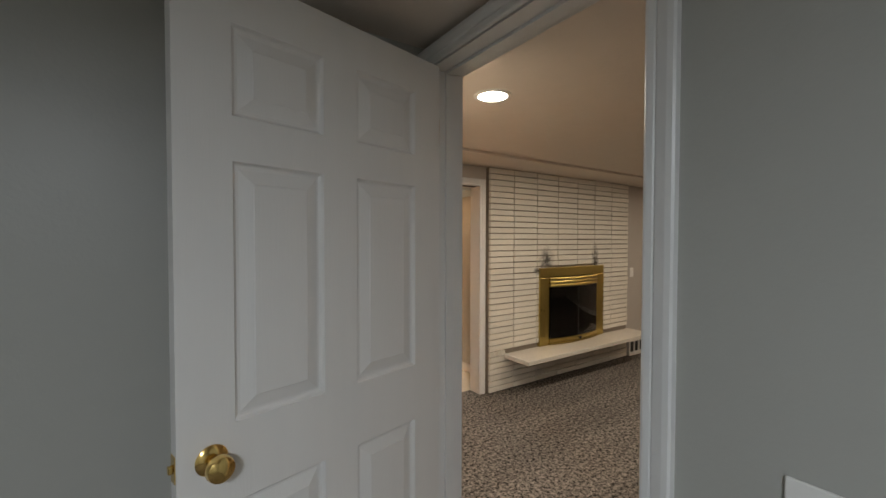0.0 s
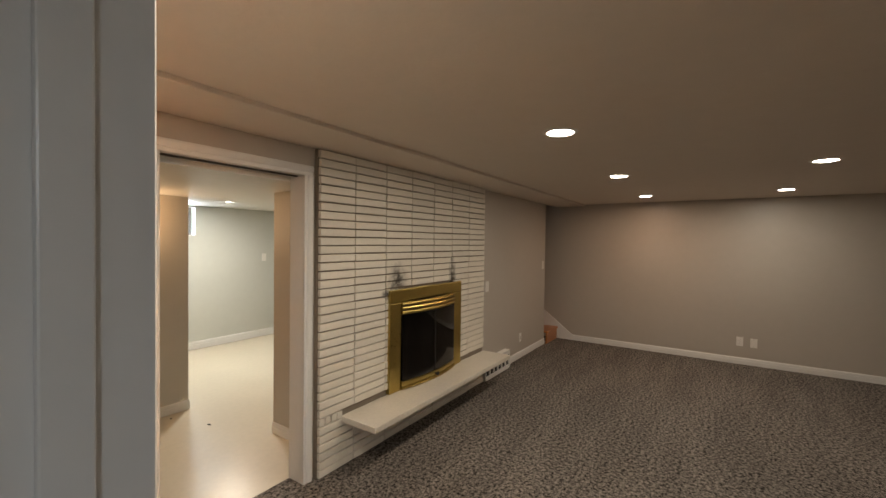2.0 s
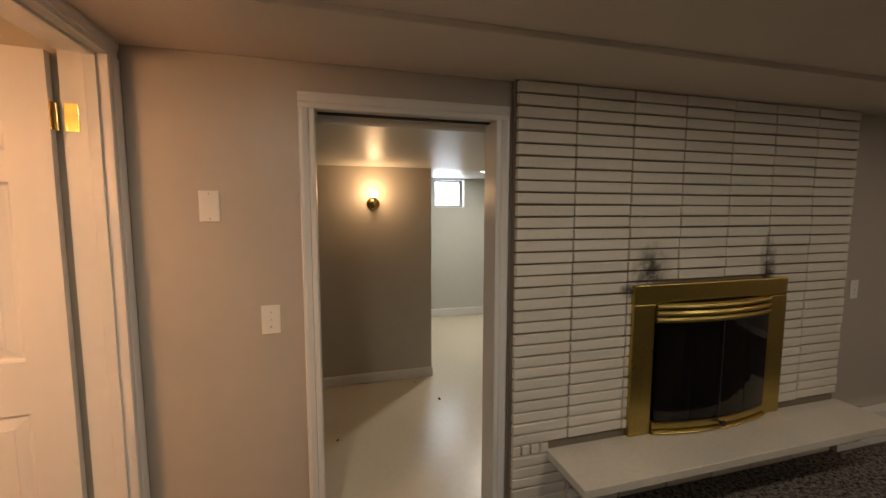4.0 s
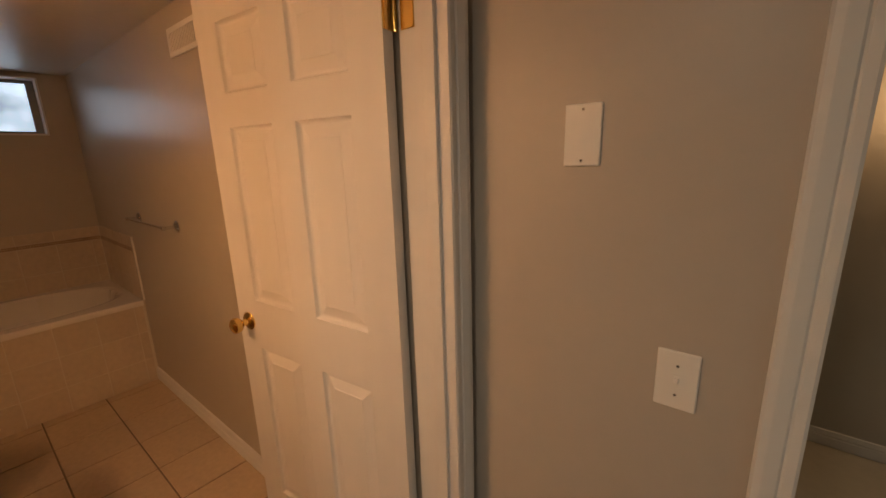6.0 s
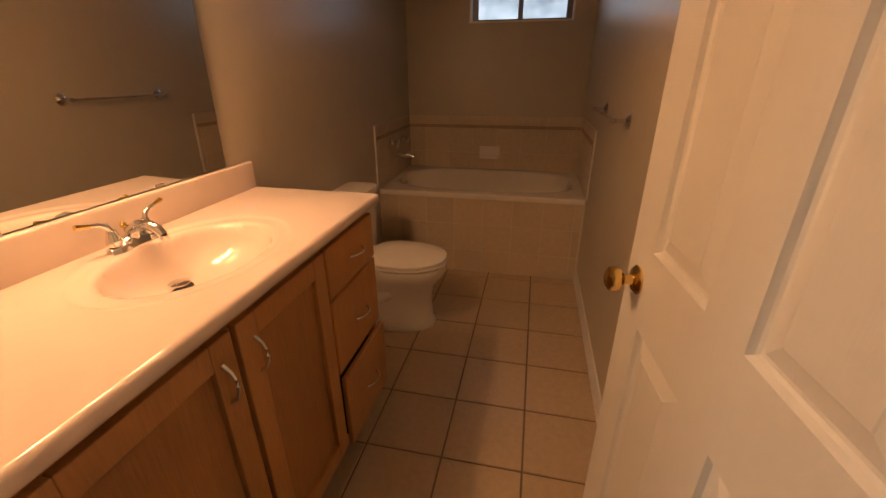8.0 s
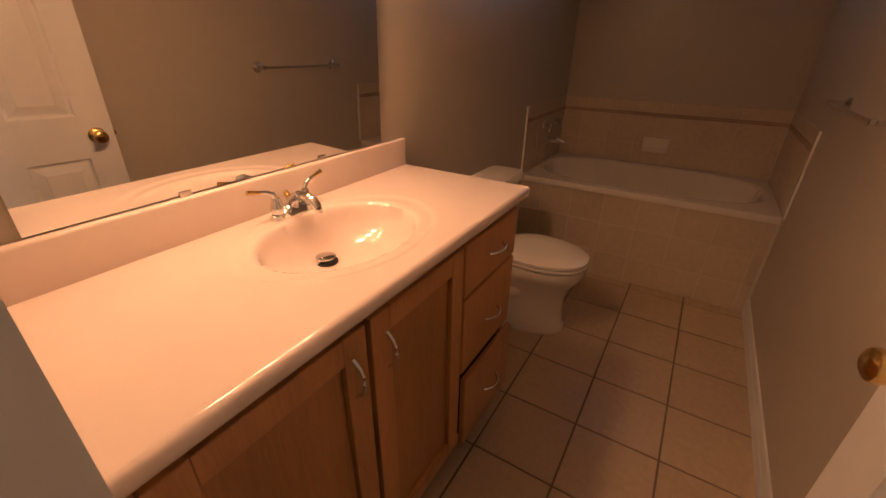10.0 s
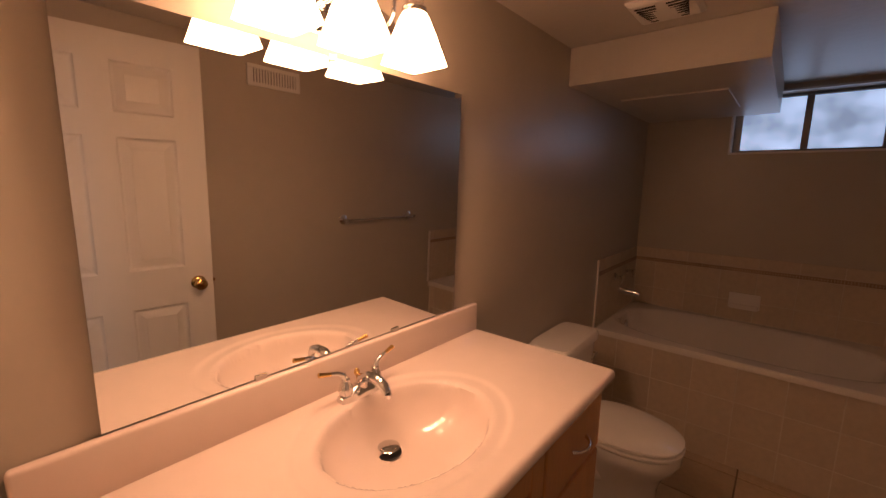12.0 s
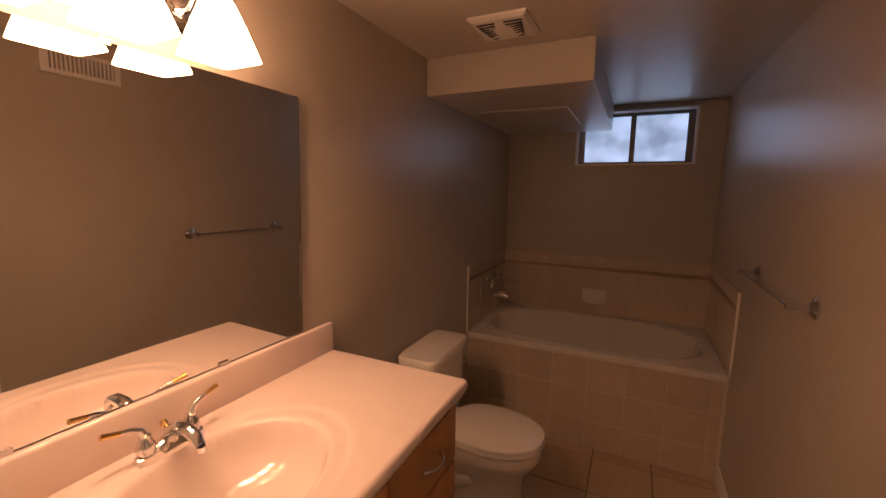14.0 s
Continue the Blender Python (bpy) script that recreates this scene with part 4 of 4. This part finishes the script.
# vanity light with three lit glass shades
LX = (0.235, 0.066, -0.106)
LZ, LY = 1.90, BY0 + 0.14
vl = thing("vanity_light", "chrome wall light with three lit tapered glass shades", "wall light")
part("back_plate", loft(bmesh.new(), [circle((0.066, BY0 + h, LZ - 0.012), r, 1, 40, q, 2.6) for h, r, q in ((0, 0.06, 0.25), (0.006, 0.06, 0.25), (0.008, 0.054, 0.242), (0.013, 0.053, 0.24), (0.015, 0.046, 0.23), (0.020, 0.045, 0.228), (0.022, 0.036, 0.215), (0.028, 0.034, 0.21))]), CHROME, vl, smooth=True)
for x in LX:
    arm = part("arm", tube(bmesh.new(), [(x, BY0 + 0.02, LZ - 0.012), (x, BY0 + 0.05, LZ - 0.012), (x, BY0 + 0.066, LZ + 0.004), (x, BY0 + 0.070, LZ + 0.04), (x, BY0 + 0.080, LZ + 0.062), (x, BY0 + 0.102, LZ + 0.072), (x, BY0 + 0.126, LZ + 0.064), (x, LY - 0.001, LZ + 0.045), (x, LY, LZ + 0.02)], 0.0058, 12), CHROME, vl, "curved chrome arm", True)
    part("arm_collar", lathe(bmesh.new(), (x, BY0 + 0.026, LZ - 0.012), [(0, 0), (0.017, 0), (0.017, 0.004), (0.010, 0.012), (0, 0.013)], 1, 18), CHROME, arm, smooth=True)
    part("socket_cap", lathe(bmesh.new(), (x, LY, LZ - 0.010), [(0, 0), (0.029, 0), (0.030, 0.004), (0.028, 0.007), (0.0295, 0.010), (0.027, 0.014), (0.022, 0.017), (0.021, 0.026), (0.012, 0.035), (0, 0.037)], 2, 22), NICKEL, vl, smooth=True)
    rings = []
    for h, r, p in ((0.0, 0.026, 2.6), (-0.010, 0.030, 3.2), (-0.045, 0.040, 6.0), (-0.085, 0.051, 9.0), (-0.116, 0.060, 10.0), (-0.117, 0.057, 10.0), (-0.085, 0.048, 9.0), (-0.02, 0.030, 4.0)):
        rings.append(circle((x, LY, LZ - 0.008 + h), r, 2, 40, None, p))
    part("glass_shade", loft(bmesh.new(), rings, False, False), SHADEGLOW, vl, "glowing square-flared glass shade", True)
    area_lamp("shade_bulb", look((x, LY, LZ - 0.118), (x, LY + 0.0001, 0)), 0.09, BULB_W, (1.0, 0.56, 0.28))

# ---- toilet ----
TX = -1.185
toi = thing("toilet", "cream two-piece toilet with closed lid", "toilet")


def egg(cx, cy, rx, back, front, z, n=36):
    out = []
    for i in range(n):
        a = 2 * math.pi * i / n
        u, v = math.cos(a), math.sin(a)
        out.append((cx + rx * math.copysign(abs(u) ** 0.9, u), cy + (front if v > 0 else back) * math.copysign(abs(v) ** (0.95 if v > 0 else 0.75), v), z))
    return out


part("bowl", loft(bmesh.new(), [egg(TX, 1.85, 0.146, 0.22, 0.25, 0.0), egg(TX, 1.85, 0.146, 0.22, 0.25, 0.025), egg(TX, 1.85, 0.134, 0.20, 0.235, 0.045), egg(TX, 1.855, 0.128, 0.19, 0.225, 0.14), egg(TX, 1.865, 0.130, 0.19, 0.22, 0.21), egg(TX, 1.885, 0.148, 0.19, 0.225, 0.275), egg(TX, 1.905, 0.170, 0.20, 0.245, 0.325), egg(TX, 1.915, 0.18, 0.205, 0.25, 0.36), egg(TX, 1.915, 0.178, 0.205, 0.248, 0.392), egg(TX, 1.915, 0.16, 0.19, 0.23, 0.396)]), PORC, toi, smooth=True)
part("seat", loft(bmesh.new(), [egg(TX, 1.912, 0.176, 0.19, 0.252, 0.398), egg(TX, 1.912, 0.184, 0.195, 0.258, 0.403), egg(TX, 1.912, 0.184, 0.195, 0.258, 0.412), egg(TX, 1.912, 0.176, 0.19, 0.25, 0.417)]), PORC, toi, smooth=True)
part("lid", loft(bmesh.new(), [egg(TX, 1.91, 0.176, 0.19, 0.25, 0.421), egg(TX, 1.91, 0.184, 0.195, 0.257, 0.425), egg(TX, 1.91, 0.183, 0.195, 0.256, 0.434), egg(TX, 1.91, 0.165, 0.18, 0.238, 0.441), egg(TX, 1.91, 0.08, 0.10, 0.13, 0.444)]), PORC, toi, smooth=True)
for s in (-1, 1):
    part("seat_hinge", box(TX + s * 0.075 - 0.022, TX + s * 0.075 + 0.022, 1.695, 1.735, 0.397, 0.43, 0.006), PORC, toi, smooth=True)
    part("bolt_cap", lathe(bmesh.new(), (TX + s * 0.118, 1.78, 0.0), [(0, 0), (0.016, 0), (0.015, 0.012), (0.008, 0.02), (0, 0.022)], 2, 14), PORC, toi, smooth=True)
part("tank", loft(bmesh.new(), [circle((TX, 1.625, z), r, 2, 40, q, 6.0) for z, r, q in ((0.38, 0.165, 0.075), (0.40, 0.18, 0.085), (0.60, 0.19, 0.09), (0.735, 0.197, 0.094))]), PORC, toi, smooth=True)
part("tank_lid", loft(bmesh.new(), [circle((TX, 1.627, z), r, 2, 40, q, 7.0) for z, r, q in ((0.736, 0.198, 0.096), (0.742, 0.208, 0.103), (0.768, 0.208, 0.103), (0.778, 0.20, 0.095), (0.781, 0.16, 0.06))]), PORC, toi, smooth=True)
part("neck", box(TX - 0.09, TX + 0.09, 1.6, 1.74, 0.22, 0.384, 0.02, 3), PORC, toi, smooth=True)
part("trapway", tube(bmesh.new(), [(TX + 0.07, 1.93, 0.22), (TX + 0.098, 1.86, 0.24), (TX + 0.10, 1.78, 0.20), (TX + 0.09, 1.74, 0.10), (TX + 0.085, 1.73, 0.0)], [0.03, 0.05, 0.052, 0.05, 0.048], 14), PORC, toi, smooth=True)
part("flush_lever", tube(bmesh.new(), [(TX - 0.13, 1.722, 0.68), (TX - 0.13, 1.738, 0.68), (TX - 0.06, 1.742, 0.672)], 0.006, 8), CHROME, toi, smooth=True)

# ---- bathtub ----
TXF, TZ = -1.9, 0.60   # tub front and rim height
tub = thing("bathtub", "cream drop-in bathtub in a tiled surround", "bathtub")
part("apron_wall", box(BX0 + 0.012, TXF - 0.012, BY0 + 0.012, BY1 - 0.012, 0, 0.10), WGROUT, tub)
part("apron_front", box(TXF - 0.04, TXF - 0.008, BY0, BY1, 0, TZ - 0.035), WGROUT, tub)
TCX, TCY, TRX, TRY = (BX0 + TXF) / 2 - 0.005, 2.225, 0.325, 0.65


def tub_z(x, y):
    e = (abs((x - TCX) / TRX) ** 3 + abs((y - TCY) / TRY) ** 2.6) ** (1 / 2.8)
    if e < 1:
        return TZ - 0.008 - 0.40 * min(1.0, (1 - e) * 2.6) ** 0.55
    if e < 1.05:
        return TZ - 0.008 + 0.008 * ((e - 1) / 0.05) ** 2
    return TZ


bm = bmesh.new()
NX, NY = 70, 120
tx0, tx1, ty0, ty1 = BX0 + 0.010, TXF + 0.006, BY0 + 0.010, BY1 - 0.010
grid = [[bm.verts.new((tx0 + (tx1 - tx0) * i / NX, ty0 + (ty1 - ty0) * j / NY, tub_z(tx0 + (tx1 - tx0) * i / NX, ty0 + (ty1 - ty0) * j / NY))) for j in range(NY + 1)] for i in range(NX + 1)]
for i in range(NX):
    for j in range(NY):
        bm.faces.new((grid[i][j], grid[i + 1][j], grid[i + 1][j + 1], grid[i][j + 1]))
part("tub_shell", bm, TUBM, tub, smooth=True)
part("rim_edge", loft(bmesh.new(), [[(tx1, y, TZ), (tx1 + 0.006, y, TZ - 0.003), (tx1 + 0.009, y, TZ - 0.012), (tx1 + 0.008, y, TZ - 0.036), (tx1 - 0.01, y, TZ - 0.038)] for y in (ty0, ty1)], False, False, False), TUBM, tub, smooth=True)
part("overflow_plate", lathe(bmesh.new(), (-2.33, BY0 + 0.072, TZ - 0.075), [(0, 0), (0.034, 0), (0.034, 0.006), (0.02, 0.014), (0, 0.016)], 1, 22), CHROME, tub, "chrome overflow plate", True)
part("tub_label", box(-2.04, -2.035, 2.22, 2.36, TZ - 0.06, TZ - 0.04), PLASTIC, tub, "small white raised strip")

# tub filler on the side wall
tf = thing("tub_filler", "chrome tub spout with two cross handles", "faucet")
for x in (-2.45, -2.19):
    part("handle", lathe(bmesh.new(), (x, BY0 + 0.012, 0.888), [(0, 0), (0.026, 0), (0.026, 0.006), (0.013, 0.014), (0.012, 0.04), (0.02, 0.048), (0.02, 0.06), (0, 0.066)], 1, 18), CHROME, tf, smooth=True)
    part("cross_bar", tube(bmesh.new(), [(x - 0.03, BY0 + 0.06, 0.888), (x, BY0 + 0.066, 0.888), (x + 0.03, BY0 + 0.06, 0.888)], 0.006, 8), CHROME, tf, smooth=True)
    part("cross_bar", tube(bmesh.new(), [(x, BY0 + 0.06, 0.845), (x, BY0 + 0.066, 0.888), (x, BY0 + 0.06, 0.905)], 0.006, 8), CHROME, tf, smooth=True)
part("spout", tube(bmesh.new(), [(-2.33, BY0 + 0.012, 0.765), (-2.33, BY0 + 0.06, 0.765), (-2.33, BY0 + 0.11, 0.763), (-2.33, BY0 + 0.145, 0.752)], [0.026, 0.021, 0.019, 0.016], 16), CHROME, tf, smooth=True)

# soap dish
sd = thing("soap_dish", "white ceramic soap dish on the tub tile", "soap dish")
bm = bmesh.new()
bx(bm, BX0 + 0.010, BX0 + 0.022, 2.135, 2.31, 0.69, 0.795, 0.004)
bx(bm, BX0 + 0.02, BX0 + 0.075, 2.145, 2.30, 0.695, 0.712, 0.005)
bx(bm, BX0 + 0.066, BX0 + 0.076, 2.145, 2.30, 0.700, 0.728, 0.004)
part("dish", bm, PORC, sd)

# towel bar
tb = thing("towel_bar", "chrome towel bar on the bathroom wall", "towel bar")
for x in (-1.62, -1.01):
    part("post", lathe(bmesh.new(), (x, BY1, 1.185), [(0, 0), (0.032, 0), (0.032, -0.005), (0.022, -0.012), (0.010, -0.018), (0.009, -0.055), (0.012, -0.058), (0.012, -0.072), (0, -0.075)], 1, 20), CHROME, tb, smooth=True)
part("bar", tube(bmesh.new(), [(-1.62, BY1 - 0.064, 1.185), (-1.3, BY1 - 0.064, 1.185), (-1.01, BY1 - 0.064, 1.185)], 0.007, 12), CHROME, tb, smooth=True)

# exhaust fan grille
vf = thing("exhaust_fan_grille", "cream plastic ceiling exhaust fan grille with slots", "ceiling vent", m=Matrix.Translation((-1.055, 1.965, CEILZ)))
bm = loft(bmesh.new(), [[(-a, -a, z), (a, -a, z), (a, a, z), (-a, a, z)] for a, z in ((0.108, 0), (0.108, -0.008), (0.095, -0.018), (0.02, -0.026))])
part("cover", bm, PLASTIC, vf)
for s in (-1, 1):
    for i in range(8):
        x = -0.07 + 0.02 * i
        hw = 0.012 + 0.03 * (i + 1) / 8
        part("slot", box(x, x + 0.008, s * 0.05 - hw * 0.8, s * 0.05 + hw * 0.8, -0.0245 if abs(x) < 0.05 else -0.0225, -0.012), DARK, vf)

# supply register high on the wall beside the door
sr = thing("wall_vent", "white wall air register with vertical louvres", "wall vent", m=Matrix.Translation((-0.55, BY1, 1.99)))
bm = bmesh.new()
bx(bm, -0.15, 0.15, -0.010, 0, 0.035, 0.055, 0.002), bx(bm, -0.15, 0.15, -0.010, 0, -0.055, -0.035, 0.002)
bx(bm, -0.15, -0.125, -0.010, 0, -0.035, 0.035), bx(bm, 0.125, 0.15, -0.010, 0, -0.035, 0.035)
part("frame", bm, PLASTIC, sr)
part("backing", box(-0.125, 0.125, -0.003, -0.001, -0.035, 0.035), ALU, sr)
for i in range(16):
    x = -0.121 + 0.016 * i
    part("louvre", box(x, x + 0.009, -0.009, -0.003, -0.035, 0.035), PLASTIC, sr)

# ---- pieces: bricks ----


def piece_mesh(name, sx, sy, sz, bevel, material):
    bm = box(-sx / 2, sx / 2, -sy / 2, sy / 2, -sz / 2, sz / 2, bevel, 1)
    bmesh.ops.recalc_face_normals(bm, faces=bm.faces[:])
    me = bpy.data.meshes.new(name)
    bm.to_mesh(me)
    bm.free()
    me.materials.append(material)
    return me


def place(name, me, parent, x, y, z):
    ob = new(name, me)
    ob.location = (x, y, z)
    ob.parent = parent
    return ob


COL = [2.302, 2.605, 2.923, 3.236, 3.551, 3.850, 4.170, 4.512]
PITCH = 0.0553
rng = random.Random(4)
z = 2.105
cache = {}
while z > 0.02:
    zc = z - PITCH / 2
    soldier = abs(zc - 0.345) < PITCH / 2
    for c in range(7):
        xa, xb = COL[c] + 0.0038, COL[c + 1] - 0.0038
        spans = [(xa, xb)]
        if FPX0 < (xa + xb) / 2 < FPX1 and 0.36 < zc < FPZ1:
            spans = [(a, b) for a, b in ((xa, min(xb, 3.07)), (max(xa, 3.88), xb)) if b - a > 0.05]
        if soldier:
            spans = [(xa + i * 0.05, xa + i * 0.05 + 0.042) for i in range(4)] if c == 0 else []
        for a, b in spans:
            key = round(b - a, 3)
            if key not in cache:
                cache[key] = piece_mesh("brick", b - a, 0.026, PITCH - 0.0085, 0.003, BRICK)
            place("brick", cache[key], brickwork, (a + b) / 2, 2.9875 + rng.uniform(-0.0025, 0.0025), zc + rng.uniform(-0.0015, 0.0015)).rotation_euler = (0, radians(rng.uniform(-0.25, 0.25)), radians(rng.uniform(-0.3, 0.3)))
    z -= PITCH

# ---- pieces: bathroom floor tiles ----
P = 0.308
GX, GY = -0.598, 2.334   # a joint crossing
full = piece_mesh("floor_tile", P - 0.008, P - 0.008, 0.008, 0.0015, FTILE)
for i in range(-5, 5):
    for j in range(-3, 3):
        x0, y0 = GX + i * P, GY + j * P
        x0c, x1c = max(x0, -1.94), min(x0 + P, WX0 + 0.06)
        y0c, y1c = max(y0, BY0), min(y0 + P, BY1)
        if x1c - x0c < 0.03 or y1c - y0c < 0.03:
            continue
        whole = x1c - x0c > P - 1e-6 and y1c - y0c > P - 1e-6
        me = full if whole else piece_mesh("floor_tile", x1c - x0c - 0.008, y1c - y0c - 0.008, 0.008, 0.0015, FTILE)
        place("floor_tile", me, bath_floor, (x0c + x1c) / 2, (y0c + y1c) / 2, -0.004)

# ---- pieces: tub surround tiles ----
surround = structure("tile_surround", box(BX0 + 0.001, BX0 + 0.004, BY0, BY1, TZ - 0.01, 1.035), WGROUT, "beige ceramic tub tile with a mosaic band", "tile")
part("grout_bed", box(-1.885, BX0, BY0 + 0.001, BY0 + 0.004, TZ - 0.05, 1.035), WGROUT, surround)
part("grout_bed", box(-1.885, BX0, BY1 - 0.004, BY1 - 0.001, TZ - 0.05, 1.035), WGROUT, surround)
W = 0.205
rows_t = [(TZ, 0.735), (0.735, 0.935), (0.965, 1.04)]
tiles = {}


def tile(axis, u0, u1, z0, z1, plane, s, parent, material=WTILE, nm="wall_tile"):
    g = 0.0022
    key = (axis, round(u1 - u0, 3), round(z1 - z0, 3), nm)
    if key not in tiles:
        a, b = u1 - u0 - 2 * g, z1 - z0 - 2 * g
        tiles[key] = piece_mesh(nm, 0.007, a, b, 0.0012, material) if axis == 0 else piece_mesh(nm, a, 0.007, b, 0.0012, material)
    c = plane + s * 0.0025
    place(nm, tiles[key], parent, *((c, (u0 + u1) / 2, (z0 + z1) / 2) if axis == 0 else ((u0 + u1) / 2, c, (z0 + z1) / 2)))


def run(axis, lo, hi, zrows, plane, s, parent, start):
    u = start
    while u < hi:
        a, b = max(u, lo), min(u + W, hi)
        if b - a > 0.02:
            for z0, z1 in zrows:
                tile(axis, a, b, z0, z1, plane, s, parent)
        u += W


run(0, BY0 + 0.01, BY1 - 0.01, rows_t, BX0, 1, surround, BY0 - 0.06)
run(1, BX0 + 0.01, -1.885, rows_t, BY0, 1, surround, BX0 - 0.02)
run(1, BX0 + 0.01, -1.885, rows_t, BY1, -1, surround, BX0 - 0.02)
run(0, BY0 + 0.001, BY1 - 0.014, [(0.0, 0.17), (0.17, 0.37), (0.37, TZ - 0.038)], TXF - 0.0115, 1, tub, BY0 - 0.06)
for axis, lo, hi, plane, s in ((0, BY0 + 0.01, BY1 - 0.01, BX0, 1), (1, BX0 + 0.01, -1.885, BY0, 1), (1, BX0 + 0.01, -1.885, BY1, -1)):
    bm = bmesh.new()
    u = lo
    while u < hi - 0.012:
        for z0 in (0.937, 0.951):
            c = plane + s * 0.006
            if axis == 0:
                bx(bm, c - 0.003, c + 0.003, u, u + 0.012, z0, z0 + 0.0125)
            else:
                bx(bm, u, u + 0.012, c - 0.003, c + 0.003, z0, z0 + 0.0125)
        u += 0.0145
    tagged(part("mosaic_band", bm, MOSAIC, surround, "narrow brown mosaic band"), kind="stuff")
for y in (BY0 + 0.006, BY1 - 0.006):
    part("edge_tile", box(-1.886, -1.868, y - 0.006, y + 0.006, TZ + 0.003, 1.04, 0.003), PORC, surround, "pale bullnose edge")
